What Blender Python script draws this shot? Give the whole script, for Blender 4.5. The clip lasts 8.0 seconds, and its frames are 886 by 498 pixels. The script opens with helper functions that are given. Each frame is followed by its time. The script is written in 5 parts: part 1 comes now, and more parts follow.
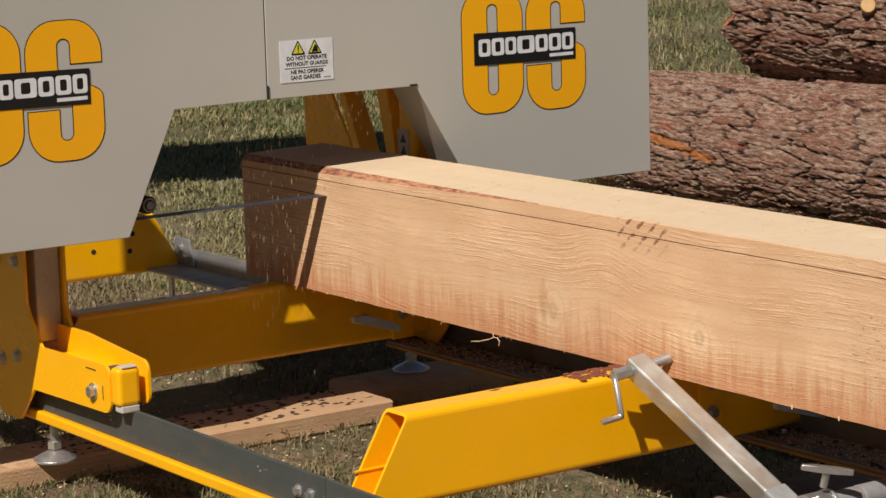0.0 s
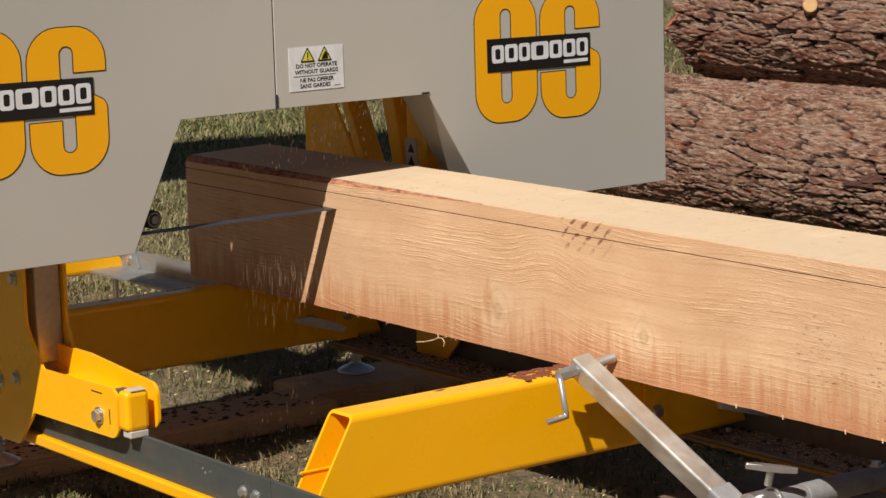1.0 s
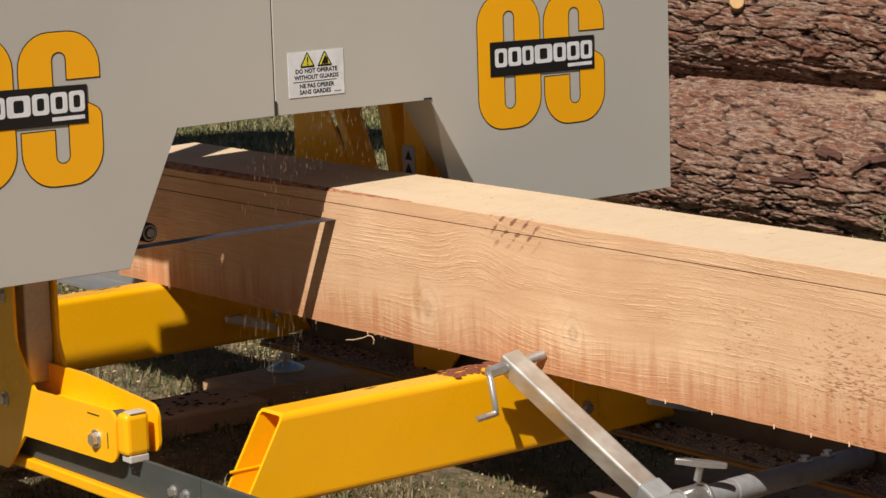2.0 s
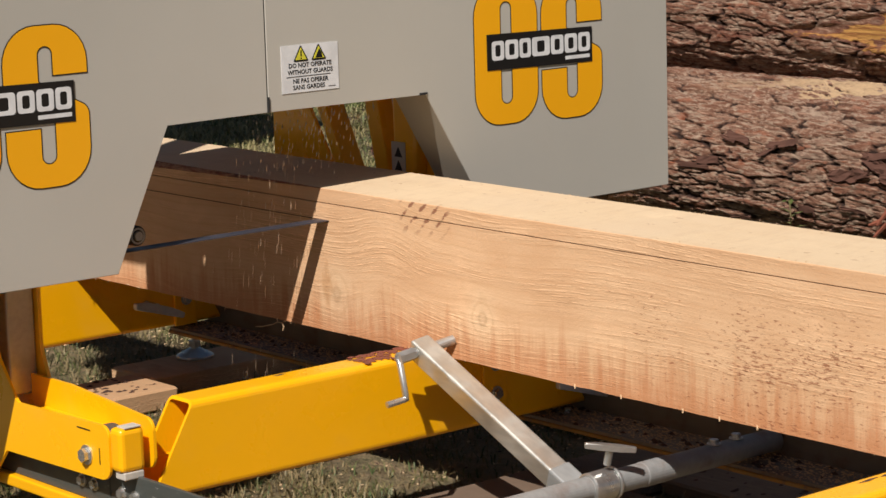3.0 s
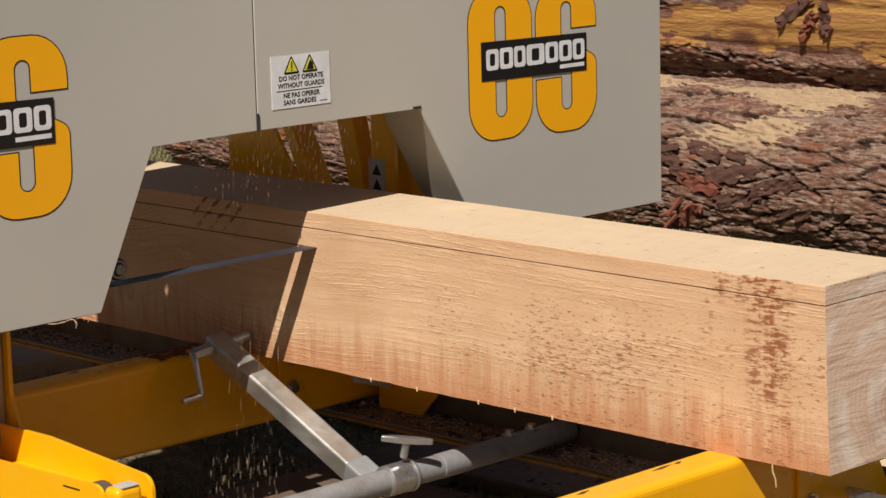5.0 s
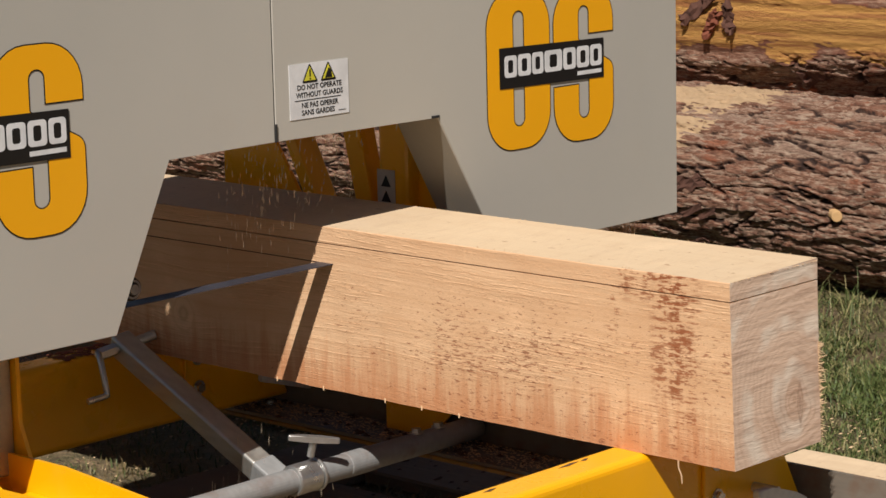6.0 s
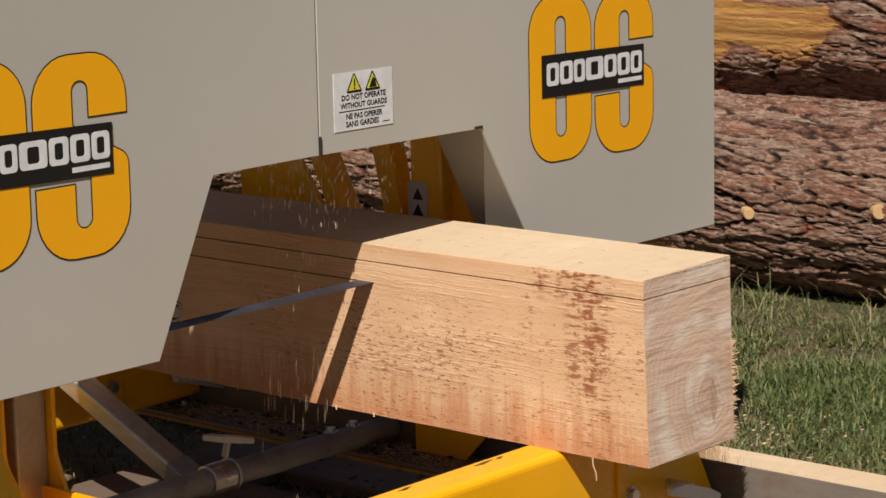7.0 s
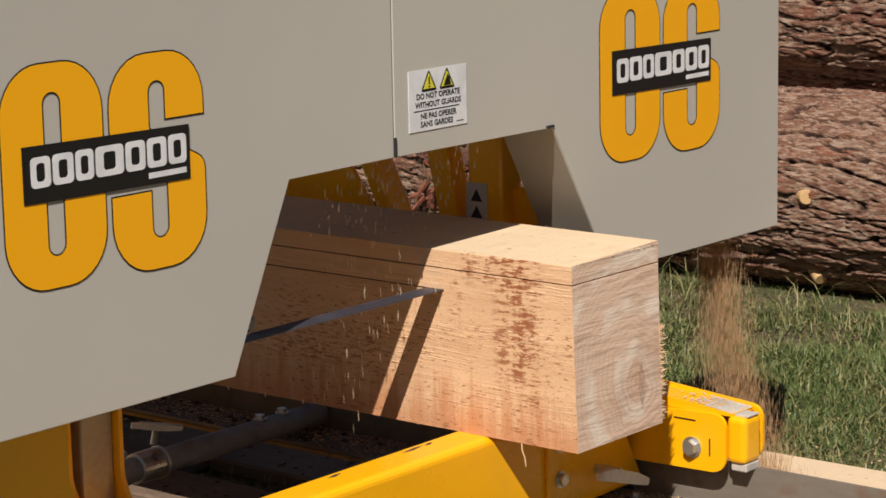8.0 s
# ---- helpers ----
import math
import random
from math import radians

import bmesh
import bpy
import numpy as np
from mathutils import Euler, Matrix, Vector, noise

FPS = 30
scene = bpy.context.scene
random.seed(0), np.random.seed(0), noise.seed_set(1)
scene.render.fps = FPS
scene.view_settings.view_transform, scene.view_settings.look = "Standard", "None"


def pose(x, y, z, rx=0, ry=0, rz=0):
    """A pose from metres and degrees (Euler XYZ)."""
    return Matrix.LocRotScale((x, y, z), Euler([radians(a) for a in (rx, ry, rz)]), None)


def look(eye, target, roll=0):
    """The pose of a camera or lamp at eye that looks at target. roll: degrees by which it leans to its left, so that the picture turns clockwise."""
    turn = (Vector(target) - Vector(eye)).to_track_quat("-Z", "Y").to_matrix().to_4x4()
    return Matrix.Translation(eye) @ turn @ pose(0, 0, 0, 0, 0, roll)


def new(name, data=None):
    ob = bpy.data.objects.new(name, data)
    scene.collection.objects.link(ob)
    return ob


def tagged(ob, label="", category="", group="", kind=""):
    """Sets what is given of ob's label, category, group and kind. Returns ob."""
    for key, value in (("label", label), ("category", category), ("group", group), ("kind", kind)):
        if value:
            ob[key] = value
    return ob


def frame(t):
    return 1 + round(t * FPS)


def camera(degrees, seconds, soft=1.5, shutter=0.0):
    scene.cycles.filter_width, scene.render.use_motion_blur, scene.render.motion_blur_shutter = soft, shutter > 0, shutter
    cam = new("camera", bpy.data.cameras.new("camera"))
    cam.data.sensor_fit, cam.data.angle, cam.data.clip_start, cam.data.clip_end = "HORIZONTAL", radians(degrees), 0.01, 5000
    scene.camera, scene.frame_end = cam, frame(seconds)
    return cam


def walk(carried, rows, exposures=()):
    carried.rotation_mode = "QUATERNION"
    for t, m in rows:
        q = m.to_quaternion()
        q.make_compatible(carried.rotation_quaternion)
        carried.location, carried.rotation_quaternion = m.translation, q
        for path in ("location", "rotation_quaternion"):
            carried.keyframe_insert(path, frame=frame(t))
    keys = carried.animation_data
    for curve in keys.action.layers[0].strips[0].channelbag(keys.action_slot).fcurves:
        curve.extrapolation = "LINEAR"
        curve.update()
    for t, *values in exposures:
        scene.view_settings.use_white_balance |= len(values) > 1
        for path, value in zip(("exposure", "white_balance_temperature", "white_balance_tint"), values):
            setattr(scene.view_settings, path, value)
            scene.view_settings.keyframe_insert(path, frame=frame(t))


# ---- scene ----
# The underside of the beam, and so the top of the bunks, is z = 0; x runs along the track, y across it.
GROUND = -0.325
EYE = (2.0237, -2.7501, 0.9410)
cam = camera(20.25, 8.0, soft=1.5, shutter=0.3)
# seconds, heading, tilt, lean of the tripod head
PAN = [(0.0, 55.129, -9.365, -1.677), (0.5, 54.513, -9.363, -1.675), (1.0, 53.830, -9.390, -1.692),
       (2.5, 51.180, -9.639, -1.712), (3.0, 50.061, -9.882, -1.640), (3.5, 48.840, -10.108, -1.619),
       (4.0, 47.607, -10.083, -1.623), (4.5, 46.419, -10.106, -1.519), (6.0, 43.048, -10.243, -1.323),
       (6.5, 42.039, -10.260, -1.230), (7.0, 41.033, -10.317, -1.193), (7.5, 40.193, -10.640, -1.098),
       (8.0, 39.362, -10.665, -1.107)]
walk(cam, [(t, pose(*EYE, 90 + tilt, 0, heading) @ pose(0, 0, 0, 0, 0, lean)) for t, heading, tilt, lean in PAN],
     exposures=[(0.0, -0.05), (1.0, 0.03), (3.0, 0.05), (4.5, -0.05), (6.0, -0.04), (7.0, -0.03), (8.0, 0.11)])
# seconds, place of the saw head's front cover along the track
TRAVEL = [(0.0, -2.2886), (0.5, -2.1686), (1.0, -2.0442), (2.5, -1.6701), (3.0, -1.5336), (3.5, -1.4050),
          (4.0, -1.2686), (4.5, -1.1305), (6.0, -0.7344), (6.5, -0.5940), (7.0, -0.4580), (7.5, -0.3219), (8.0, -0.1783)]

# ---- light ----
SUN = Vector((0.465, -0.80, 1.0)).normalized()
world = bpy.data.worlds.new("sky")
scene.world = world
world.use_nodes = True
sky = world.node_tree.nodes.new("ShaderNodeTexSky")
sky.sky_type, sky.sun_disc = "NISHITA", False
sky.sun_elevation, sky.sun_rotation = math.asin(SUN.z), math.atan2(SUN.x, SUN.y)
world.node_tree.links.new(sky.outputs[0], world.node_tree.nodes["Background"].inputs[0])
world.node_tree.nodes["Background"].inputs[1].default_value = 0.0275
sun = new("sun", bpy.data.lights.new("sun", "SUN"))
sun.data.energy, sun.data.angle, sun.data.color = 5.3, radians(0.5), (1.0, 0.935, 0.875)
sun.matrix_world = look(SUN * 20, (0, 0, 0))


# ---- materials ----
class Nodes:
    """A node material, built link by link."""

    def __init__(self, name):
        self.mat = bpy.data.materials.new(name)
        self.mat.use_nodes = True
        self.tree = self.mat.node_tree
        self.bsdf = self.tree.nodes["Principled BSDF"]

    def add(self, kind, **values):
        node = self.tree.nodes.new("ShaderNode" + kind)
        for key, value in values.items():
            if key == "operation":
                node.operation = value
            elif key == "attribute_name":
                node.attribute_name = value
            elif key == "wave_type":
                node.wave_type = value
            elif key == "bands_direction":
                node.bands_direction = value
            else:
                self.put(node.inputs[key.replace("_", " ")], value)
        return node

    def put(self, socket, value):
        if isinstance(value, bpy.types.NodeSocket):
            self.tree.links.new(value, socket)
        else:
            socket.default_value = value

    def coords(self, scale=(1, 1, 1), kind="Object", turn=(0, 0, 0)):
        tex = self.add("TexCoord")
        m = self.add("Mapping", Vector=tex.outputs[kind], Scale=scale)
        m.inputs["Rotation"].default_value = turn
        return m.outputs[0]

    def noise(self, scale, detail=4.0, rough=0.55, vector=None, distort=0.0):
        n = self.add("TexNoise", Scale=scale, Detail=detail, Roughness=rough, Distortion=distort)
        self.put(n.inputs["Vector"], vector if vector is not None else self.coords())
        return n.outputs[0]

    def ramp(self, fac, *stops):
        r = self.tree.nodes.new("ShaderNodeValToRGB")
        while len(r.color_ramp.elements) < len(stops):
            r.color_ramp.elements.new(0.5)
        for e, (at, col) in zip(r.color_ramp.elements, stops):
            e.position = at
            e.color = (col, col, col, 1) if isinstance(col, (int, float)) else (*col, 1)
        self.put(r.inputs[0], fac)
        return r.outputs[0]

    def mix(self, fac, a, b, blend="MIX"):
        m = self.tree.nodes.new("ShaderNodeMix")
        m.data_type, m.blend_type = "RGBA", blend
        for sock, v in ((m.inputs[0], fac), (m.inputs[6], a), (m.inputs[7], b)):
            self.put(sock, (*v, 1) if isinstance(v, tuple) and len(v) == 3 else v)
        return m.outputs[2]

    def math(self, op, a, b=0.0, c=None):
        m = self.add("Math", operation=op)
        self.put(m.inputs[0], a)
        self.put(m.inputs[1], b)
        if c is not None:
            self.put(m.inputs[2], c)
        return m.outputs[0]

    def span(self, value, lo, hi, a=0.0, b=1.0):
        m = self.tree.nodes.new("ShaderNodeMapRange")
        m.interpolation_type = "SMOOTHSTEP"
        for i, v in enumerate((value, lo, hi, a, b)):
            self.put(m.inputs[i], v)
        return m.outputs[0]

    def axes(self, kind="Object"):
        tex = self.add("TexCoord")
        sep = self.add("SeparateXYZ", Vector=tex.outputs[kind])
        return sep.outputs

    def done(self, color, rough=0.5, metal=0.0, bump=None, strength=0.3, distance=0.01, **more):
        self.put(self.bsdf.inputs["Base Color"], (*color, 1) if isinstance(color, tuple) and len(color) == 3 else color)
        self.put(self.bsdf.inputs["Roughness"], rough)
        self.put(self.bsdf.inputs["Metallic"], metal)
        if bump is not None:
            b = self.add("Bump", Strength=strength, Distance=distance, Height=bump)
            self.tree.links.new(b.outputs[0], self.bsdf.inputs["Normal"])
        for key, v in more.items():
            self.put(self.bsdf.inputs[key.replace("_", " ")], v)
        return self.mat


def paint(name, color, rough=0.35, dust=(0.45, 0.33, 0.2), dirt=0.25, scale=9.0):
    n = Nodes(name)
    wide = n.noise(scale, 5)
    fine = n.noise(140, 3)
    mask = n.math("MULTIPLY", n.span(wide, 0.52, 0.75), dirt)
    speck = n.math("MULTIPLY", n.span(fine, 0.66, 0.74), dirt * 1.2)
    tint = n.mix(n.span(n.noise(2.3, 2), 0.3, 0.7), color, tuple(c * 0.93 for c in color))
    col = n.mix(speck, n.mix(mask, tint, dust), dust)
    return n.done(col, n.span(wide, 0.3, 0.8, rough * 0.85, rough * 1.35), 0.0, fine, 0.04, 0.002, Coat_Weight=0.15, Coat_Roughness=0.2)


def steel(name, color, rough=0.4, metal=0.85, rust=0.0, scuff=0.0):
    n = Nodes(name)
    wide = n.noise(14, 5)
    fine = n.noise(90, 4, vector=n.coords((0.15, 1, 1)))
    col = n.mix(n.span(fine, 0.3, 0.7), color, tuple(c * 0.88 for c in color))
    col = n.mix(n.math("MULTIPLY", n.span(wide, 0.5, 0.7), rust), col, (0.16, 0.07, 0.03))
    if scuff:
        col = n.mix(n.math("MULTIPLY", n.span(n.noise(1.0, 4, 0.7, n.coords((22, 30, 60))), 0.655, 0.70), scuff), col, (0.55, 0.55, 0.52))
    return n.done(col, n.span(wide, 0.3, 0.75, rough * 0.75, rough * 1.4), metal, fine, 0.08, 0.002)


def plain(name, color, rough=0.5, metal=0.0):
    n = Nodes(name)
    wide = n.noise(30, 4)
    col = n.mix(n.span(wide, 0.35, 0.7), color, tuple(c * 0.85 for c in color))
    return n.done(col, rough, metal, n.noise(200, 2), 0.05, 0.001)


def sawn_timber(name, pale, deep, stain=True, fuzzy=False):
    n = Nodes(name)
    x, y, z = n.axes()
    # long soft waves bend the grain; it parts round the knots and arches in places
    sway = n.noise(2.0, 3, 0.5, n.coords((1.2, 1, 2.2)))
    flow = z
    if stain:
        for kx, kz, wx, wz, pull in ((-1.572, 0.073, 0.10, 0.050, -0.55), (-1.16, 0.085, 0.08, 0.045, -0.45)):
            dx, dz = n.math("DIVIDE", n.math("SUBTRACT", x, kx), wx), n.math("DIVIDE", n.math("SUBTRACT", z, kz), wz)
            near = n.math("EXPONENT", n.math("MULTIPLY", n.math("ADD", n.math("MULTIPLY", dx, dx), n.math("MULTIPLY", dz, dz)), -1.0))
            flow = n.math("ADD", flow, n.math("MULTIPLY", n.math("MULTIPLY", n.math("SUBTRACT", z, kz), near), pull))
        for cx, wx, tall in ((-1.43, 0.085, -0.024), (-2.02, 0.16, 0.014), (-0.80, 0.22, -0.012)):
            dx = n.math("DIVIDE", n.math("SUBTRACT", x, cx), wx)
            flow = n.math("ADD", flow, n.math("MULTIPLY", n.math("EXPONENT", n.math("MULTIPLY", n.math("MULTIPLY", dx, dx), -1.0)), tall))
    bent = n.add("CombineXYZ")
    n.put(bent.inputs[0], n.math("MULTIPLY", x, 0.9))
    n.put(bent.inputs[1], n.math("MULTIPLY", y, 26.0))
    n.put(bent.inputs[2], n.math("ADD", n.math("MULTIPLY", flow, 26.0), n.math("MULTIPLY", sway, 0.95)))
    thin = n.add("CombineXYZ")
    n.put(thin.inputs[0], n.math("MULTIPLY", x, 9.0))
    n.put(thin.inputs[1], n.math("MULTIPLY", y, 150.0))
    n.put(thin.inputs[2], n.math("ADD", n.math("MULTIPLY", flow, 250.0), n.math("MULTIPLY", sway, 9.1)))
    torn = n.add("CombineXYZ")
    n.put(torn.inputs[0], n.math("MULTIPLY", x, 62.0))
    n.put(torn.inputs[1], n.math("MULTIPLY", y, 95.0))
    n.put(torn.inputs[2], n.math("ADD", n.math("MULTIPLY", flow, 230.0), n.math("MULTIPLY", sway, 8.4)))
    rings = n.noise(1.0, 5, 0.55, bent.outputs[0])
    hair = n.noise(1.0, 3, 0.6, thin.outputs[0])
    fuzz = n.noise(1.0, 4, 0.7, n.coords((170, 170, 170)))
    blotch = n.noise(5.5, 4, 0.6, n.coords((1.0, 1, 1.6)))
    # the raised grain shows in some stretches and is rubbed smooth in others
    where = n.span(n.noise(1.0, 3, 0.5, n.coords((2.2, 4, 15))), 0.40, 0.62)
    where = n.math("MULTIPLY", where, 0.25 if fuzzy else 1.0)
    line = n.add("TexWave", wave_type="BANDS", bands_direction="Z", Scale=0.62, Distortion=2.2, Detail=3.0, Detail_Scale=0.8)
    n.put(line.inputs["Vector"], bent.outputs[0])
    half = tuple(0.6 * a + 0.4 * b for a, b in zip(pale, deep))
    col = n.mix(n.span(rings, 0.36, 0.66), pale, tuple(0.75 * a + 0.25 * b for a, b in zip(pale, deep)))
    col = n.mix(n.span(blotch, 0.42, 0.66, 0.0, 0.25 if fuzzy else 0.75), col, half)
    col = n.mix(n.span(blotch, 0.44, 0.30, 0.0, 0.55), col, tuple(min(1, c * 1.14) for c in pale))
    col = n.mix(n.math("MULTIPLY", n.span(line.outputs[1], 0.80, 0.97), 0.05 if fuzzy else 0.14), col, deep)
    col = n.mix(n.math("MULTIPLY", n.math("MULTIPLY", n.span(hair, 0.55, 0.66), where), 0.30), col, tuple(c * 0.7 for c in deep))
    col = n.mix(n.math("MULTIPLY", n.math("MULTIPLY", n.span(hair, 0.46, 0.34), where), 0.30), col, tuple(min(1, c * 1.45) for c in pale))
    col = n.mix(n.span(fuzz, 0.50, 0.70, 0.0, 0.30), col, half)
    # thin raised ridges of late wood, broken along their length; underside shade is painted in
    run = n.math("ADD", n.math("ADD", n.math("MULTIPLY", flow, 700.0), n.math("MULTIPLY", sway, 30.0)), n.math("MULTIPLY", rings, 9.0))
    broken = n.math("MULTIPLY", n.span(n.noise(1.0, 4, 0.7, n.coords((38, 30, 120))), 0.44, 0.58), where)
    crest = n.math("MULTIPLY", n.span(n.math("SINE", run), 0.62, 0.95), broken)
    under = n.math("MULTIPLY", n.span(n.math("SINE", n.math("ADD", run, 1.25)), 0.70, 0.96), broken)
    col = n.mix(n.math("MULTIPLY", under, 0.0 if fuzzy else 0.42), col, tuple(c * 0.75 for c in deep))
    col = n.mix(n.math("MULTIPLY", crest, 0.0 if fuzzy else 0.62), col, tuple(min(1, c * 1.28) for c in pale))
    if fuzzy:
        # woolly saw marks across the board, with stray flecks
        wool = n.noise(1.0, 5, 0.7, n.coords((55, 16, 16), turn=(0, 0, 0.25)))
        col = n.mix(n.span(wool, 0.48, 0.68, 0.0, 0.50), col, (0.60, 0.43, 0.27))
        col = n.mix(n.span(n.noise(3.2, 3), 0.50, 0.66, 0.0, 0.35), col, (0.66, 0.50, 0.34))
        col = n.mix(n.span(n.noise(1.0, 2, 0.5, n.coords((48, 90, 90))), 0.70, 0.74, 0.0, 0.6), col, (0.34, 0.17, 0.09))
        fuzz = n.math("ADD", fuzz, n.math("MULTIPLY", wool, 1.6))
    if stain:
        # reddish heart colour along the lower edge, in upright streaks
        streak = n.noise(1.0, 5, 0.70, n.coords((40, 3, 3.2)))
        low = n.math("SUBTRACT", n.math("ADD", 0.075, n.math("MULTIPLY", n.math("SUBTRACT", streak, 0.5), 0.26)), z)
        col = n.mix(n.math("MULTIPLY", n.span(low, -0.02, 0.085), 0.68), col, (0.45, 0.150, 0.045))
        # bore dust and torn fibre specks, denser towards the butt
        speck = n.noise(1.0, 4, 0.74, torn.outputs[0])
        patch = n.noise(5.0, 3, 0.5)
        dense = n.math("ADD", n.span(x, -1.5, -0.30, 0.0, 0.185), n.math("ADD", n.math("MULTIPLY", n.math("SUBTRACT", patch, 0.5), 0.26), n.math("MULTIPLY", n.math("SUBTRACT", where, 0.5), 0.05)))
        spots = n.span(n.math("ADD", speck, dense), 0.750, 0.775)
        below = n.span(z, 0.215, 0.185)
        col = n.mix(n.math("MULTIPLY", n.math("MULTIPLY", spots, below), 0.75), col, (0.25, 0.085, 0.035))
        # brown pitch blots near the butt end
        blot = n.noise(1.0, 6, 0.72, n.coords((34, 10, 150)))
        tall = n.noise(1.0, 4, 0.6, n.coords((60, 10, 9)))
        mess = n.math("ADD", n.math("MULTIPLY", blot, 0.83), n.math("MULTIPLY", tall, 0.22))
        for a, b, lo, hi, cut in ((-0.140, -0.062, 0.055, 0.115, 0.508), (-0.225, -0.195, 0.10, 0.20, 0.555), (-0.20, -0.08, 0.215, 0.24, 0.52), (-0.11, -0.05, -0.02, 0.02, 0.545)):
            here = n.math("MULTIPLY", n.span(x, a - 0.008, a + 0.012), n.span(x, b + 0.008, b - 0.012))
            here = n.math("MULTIPLY", here, n.span(z, lo, hi))
            col = n.mix(n.math("MULTIPLY", here, n.span(mess, cut, cut + 0.055, 0.0, 0.80)), col, (0.28, 0.085, 0.028))
        # slanting dark dashes left by the roller dogs
        slant = n.math("SINE", n.math("MULTIPLY", n.math("SUBTRACT", x, n.math("MULTIPLY", z, 1.15)), 178.0))
        rows = n.math("SINE", n.math("MULTIPLY", n.math("ADD", z, n.math("MULTIPLY", x, 0.03)), 260.0))
        wear = n.noise(1.0, 3, 0.6, n.coords((45, 5, 80)))
        near = n.math("MULTIPLY", n.math("MULTIPLY", n.span(x, -1.385, -1.365), n.span(x, -1.235, -1.255)), n.span(z, 0.205, 0.235))
        dn = n.math("ADD", n.math("MULTIPLY", slant, 0.34), n.math("ADD", n.math("MULTIPLY", rows, 0.09), wear))
        col = n.mix(n.math("MULTIPLY", near, n.span(dn, 0.72, 0.88, 0.0, 0.80)), col, (0.19, 0.060, 0.030))
        # two knots
        for kx, kz, size in ((-1.572, 0.073, 0.035), (-1.16, 0.085, 0.028)):
            dx = n.math("DIVIDE", n.math("SUBTRACT", x, kx), size)
            dz = n.math("DIVIDE", n.math("SUBTRACT", z, kz), size * 1.35)
            d = n.math("SQRT", n.math("ADD", n.math("MULTIPLY", dx, dx), n.math("MULTIPLY", dz, dz)))
            d = n.math("ADD", d, n.math("MULTIPLY", n.math("SUBTRACT", rings, 0.5), 1.6))
            ring = n.math("SINE", n.math("MULTIPLY", d, 9.0))
            col = n.mix(n.span(d, 2.0, 0.5, 0.0, 0.30), col, (0.80, 0.60, 0.38))
            col = n.mix(n.math("MULTIPLY", n.span(ring, 0.2, 0.9), n.span(d, 1.3, 0.5, 0.0, 0.28)), col, (0.44, 0.22, 0.09))
            col = n.mix(n.span(d, 0.50, 0.20, 0.0, 0.30), col, (0.44, 0.29, 0.17))
        # a brown smear of pitch beside the first knot
        smear = n.math("ADD", n.math("ABSOLUTE", n.math("DIVIDE", n.math("ADD", x, 1.600), 0.026)), n.math("ABSOLUTE", n.math("DIVIDE", n.math("SUBTRACT", z, 0.090), 0.046)))
        smear = n.math("ADD", smear, n.math("MULTIPLY", n.math("SUBTRACT", n.noise(1.0, 4, 0.7, n.coords((70, 5, 22))), 0.5), 2.4))
        col = n.mix(n.span(smear, 1.3, 0.2, 0.0, 0.50), col, (0.43, 0.20, 0.07))
    kerfs = n.noise(1.0, 3, 0.6, n.coords((160, 4, 4)))
    fuzz = n.math("ADD", fuzz, n.math("MULTIPLY", crest, 0.0 if fuzzy else 0.5))
    relief = n.math("ADD", n.math("MULTIPLY", n.math("MULTIPLY", hair, n.math("ADD", where, 0.2)), 0.7), n.math("ADD", n.math("MULTIPLY", kerfs, 0.35), n.math("MULTIPLY", fuzz, 0.5)))
    return n.done(col, 0.8, 0.0, relief, 0.45, 0.004)


def end_grain(name):
    n = Nodes(name)
    x, y, z = n.axes()
    cy, cz = n.math("SUBTRACT", y, 0.150), n.math("SUBTRACT", z, 0.075)
    wob = n.noise(9, 3)
    r = n.math("ADD", n.math("SQRT", n.math("ADD", n.math("MULTIPLY", cy, cy), n.math("MULTIPLY", cz, cz))), n.math("MULTIPLY", wob, 0.075))
    ring = n.math("SINE", n.math("MULTIPLY", r, 620.0))
    wide = n.math("SINE", n.math("MULTIPLY", r, 92.0))
    saw = n.noise(1.0, 4, 0.65, n.coords((1, 10, 95), turn=(0.16, 0, 0)))
    blotch = n.noise(11, 3)
    col = n.mix(n.span(ring, -0.6, 1.4), (0.70, 0.50, 0.365), (0.645, 0.445, 0.315))
    col = n.mix(n.math("MULTIPLY", n.math("MULTIPLY", n.span(wide, -0.1, 0.95), n.math("MULTIPLY", n.span(blotch, 0.36, 0.54), n.span(r, 0.065, 0.085))), 0.75), col, (0.80, 0.68, 0.55))
    col = n.mix(n.math("MULTIPLY", n.span(ring, 0.1, 0.9), n.span(n.math("ADD", r, n.math("MULTIPLY", z, 0.3)), 0.135, 0.09, 0.0, 0.26)), col, (0.38, 0.23, 0.15))
    # a slim lens-shaped knot near the far corner
    lens = n.math("ADD", n.math("POWER", n.math("DIVIDE", n.math("SUBTRACT", y, 0.163), 0.0085), 2.0), n.math("ABSOLUTE", n.math("DIVIDE", n.math("SUBTRACT", z, 0.068), 0.040)))
    col = n.mix(n.math("MULTIPLY", n.span(lens, 1.0, 0.9), n.span(n.math("SINE", n.math("MULTIPLY", lens, 12.0)), -0.2, 0.6, 0.25, 0.75)), col, (0.36, 0.24, 0.17))
    col = n.mix(n.math("MULTIPLY", n.span(n.noise(7, 3), 0.52, 0.7), 0.45), col, (0.42, 0.24, 0.15))
    col = n.mix(n.math("MULTIPLY", n.span(saw, 0.50, 0.66), 0.45), col, (0.36, 0.21, 0.14))
    relief = n.math("ADD", n.math("MULTIPLY", saw, 1.0), n.math("MULTIPLY", ring, 0.02))
    return n.done(col, 0.85, 0.0, relief, 0.40, 0.005)


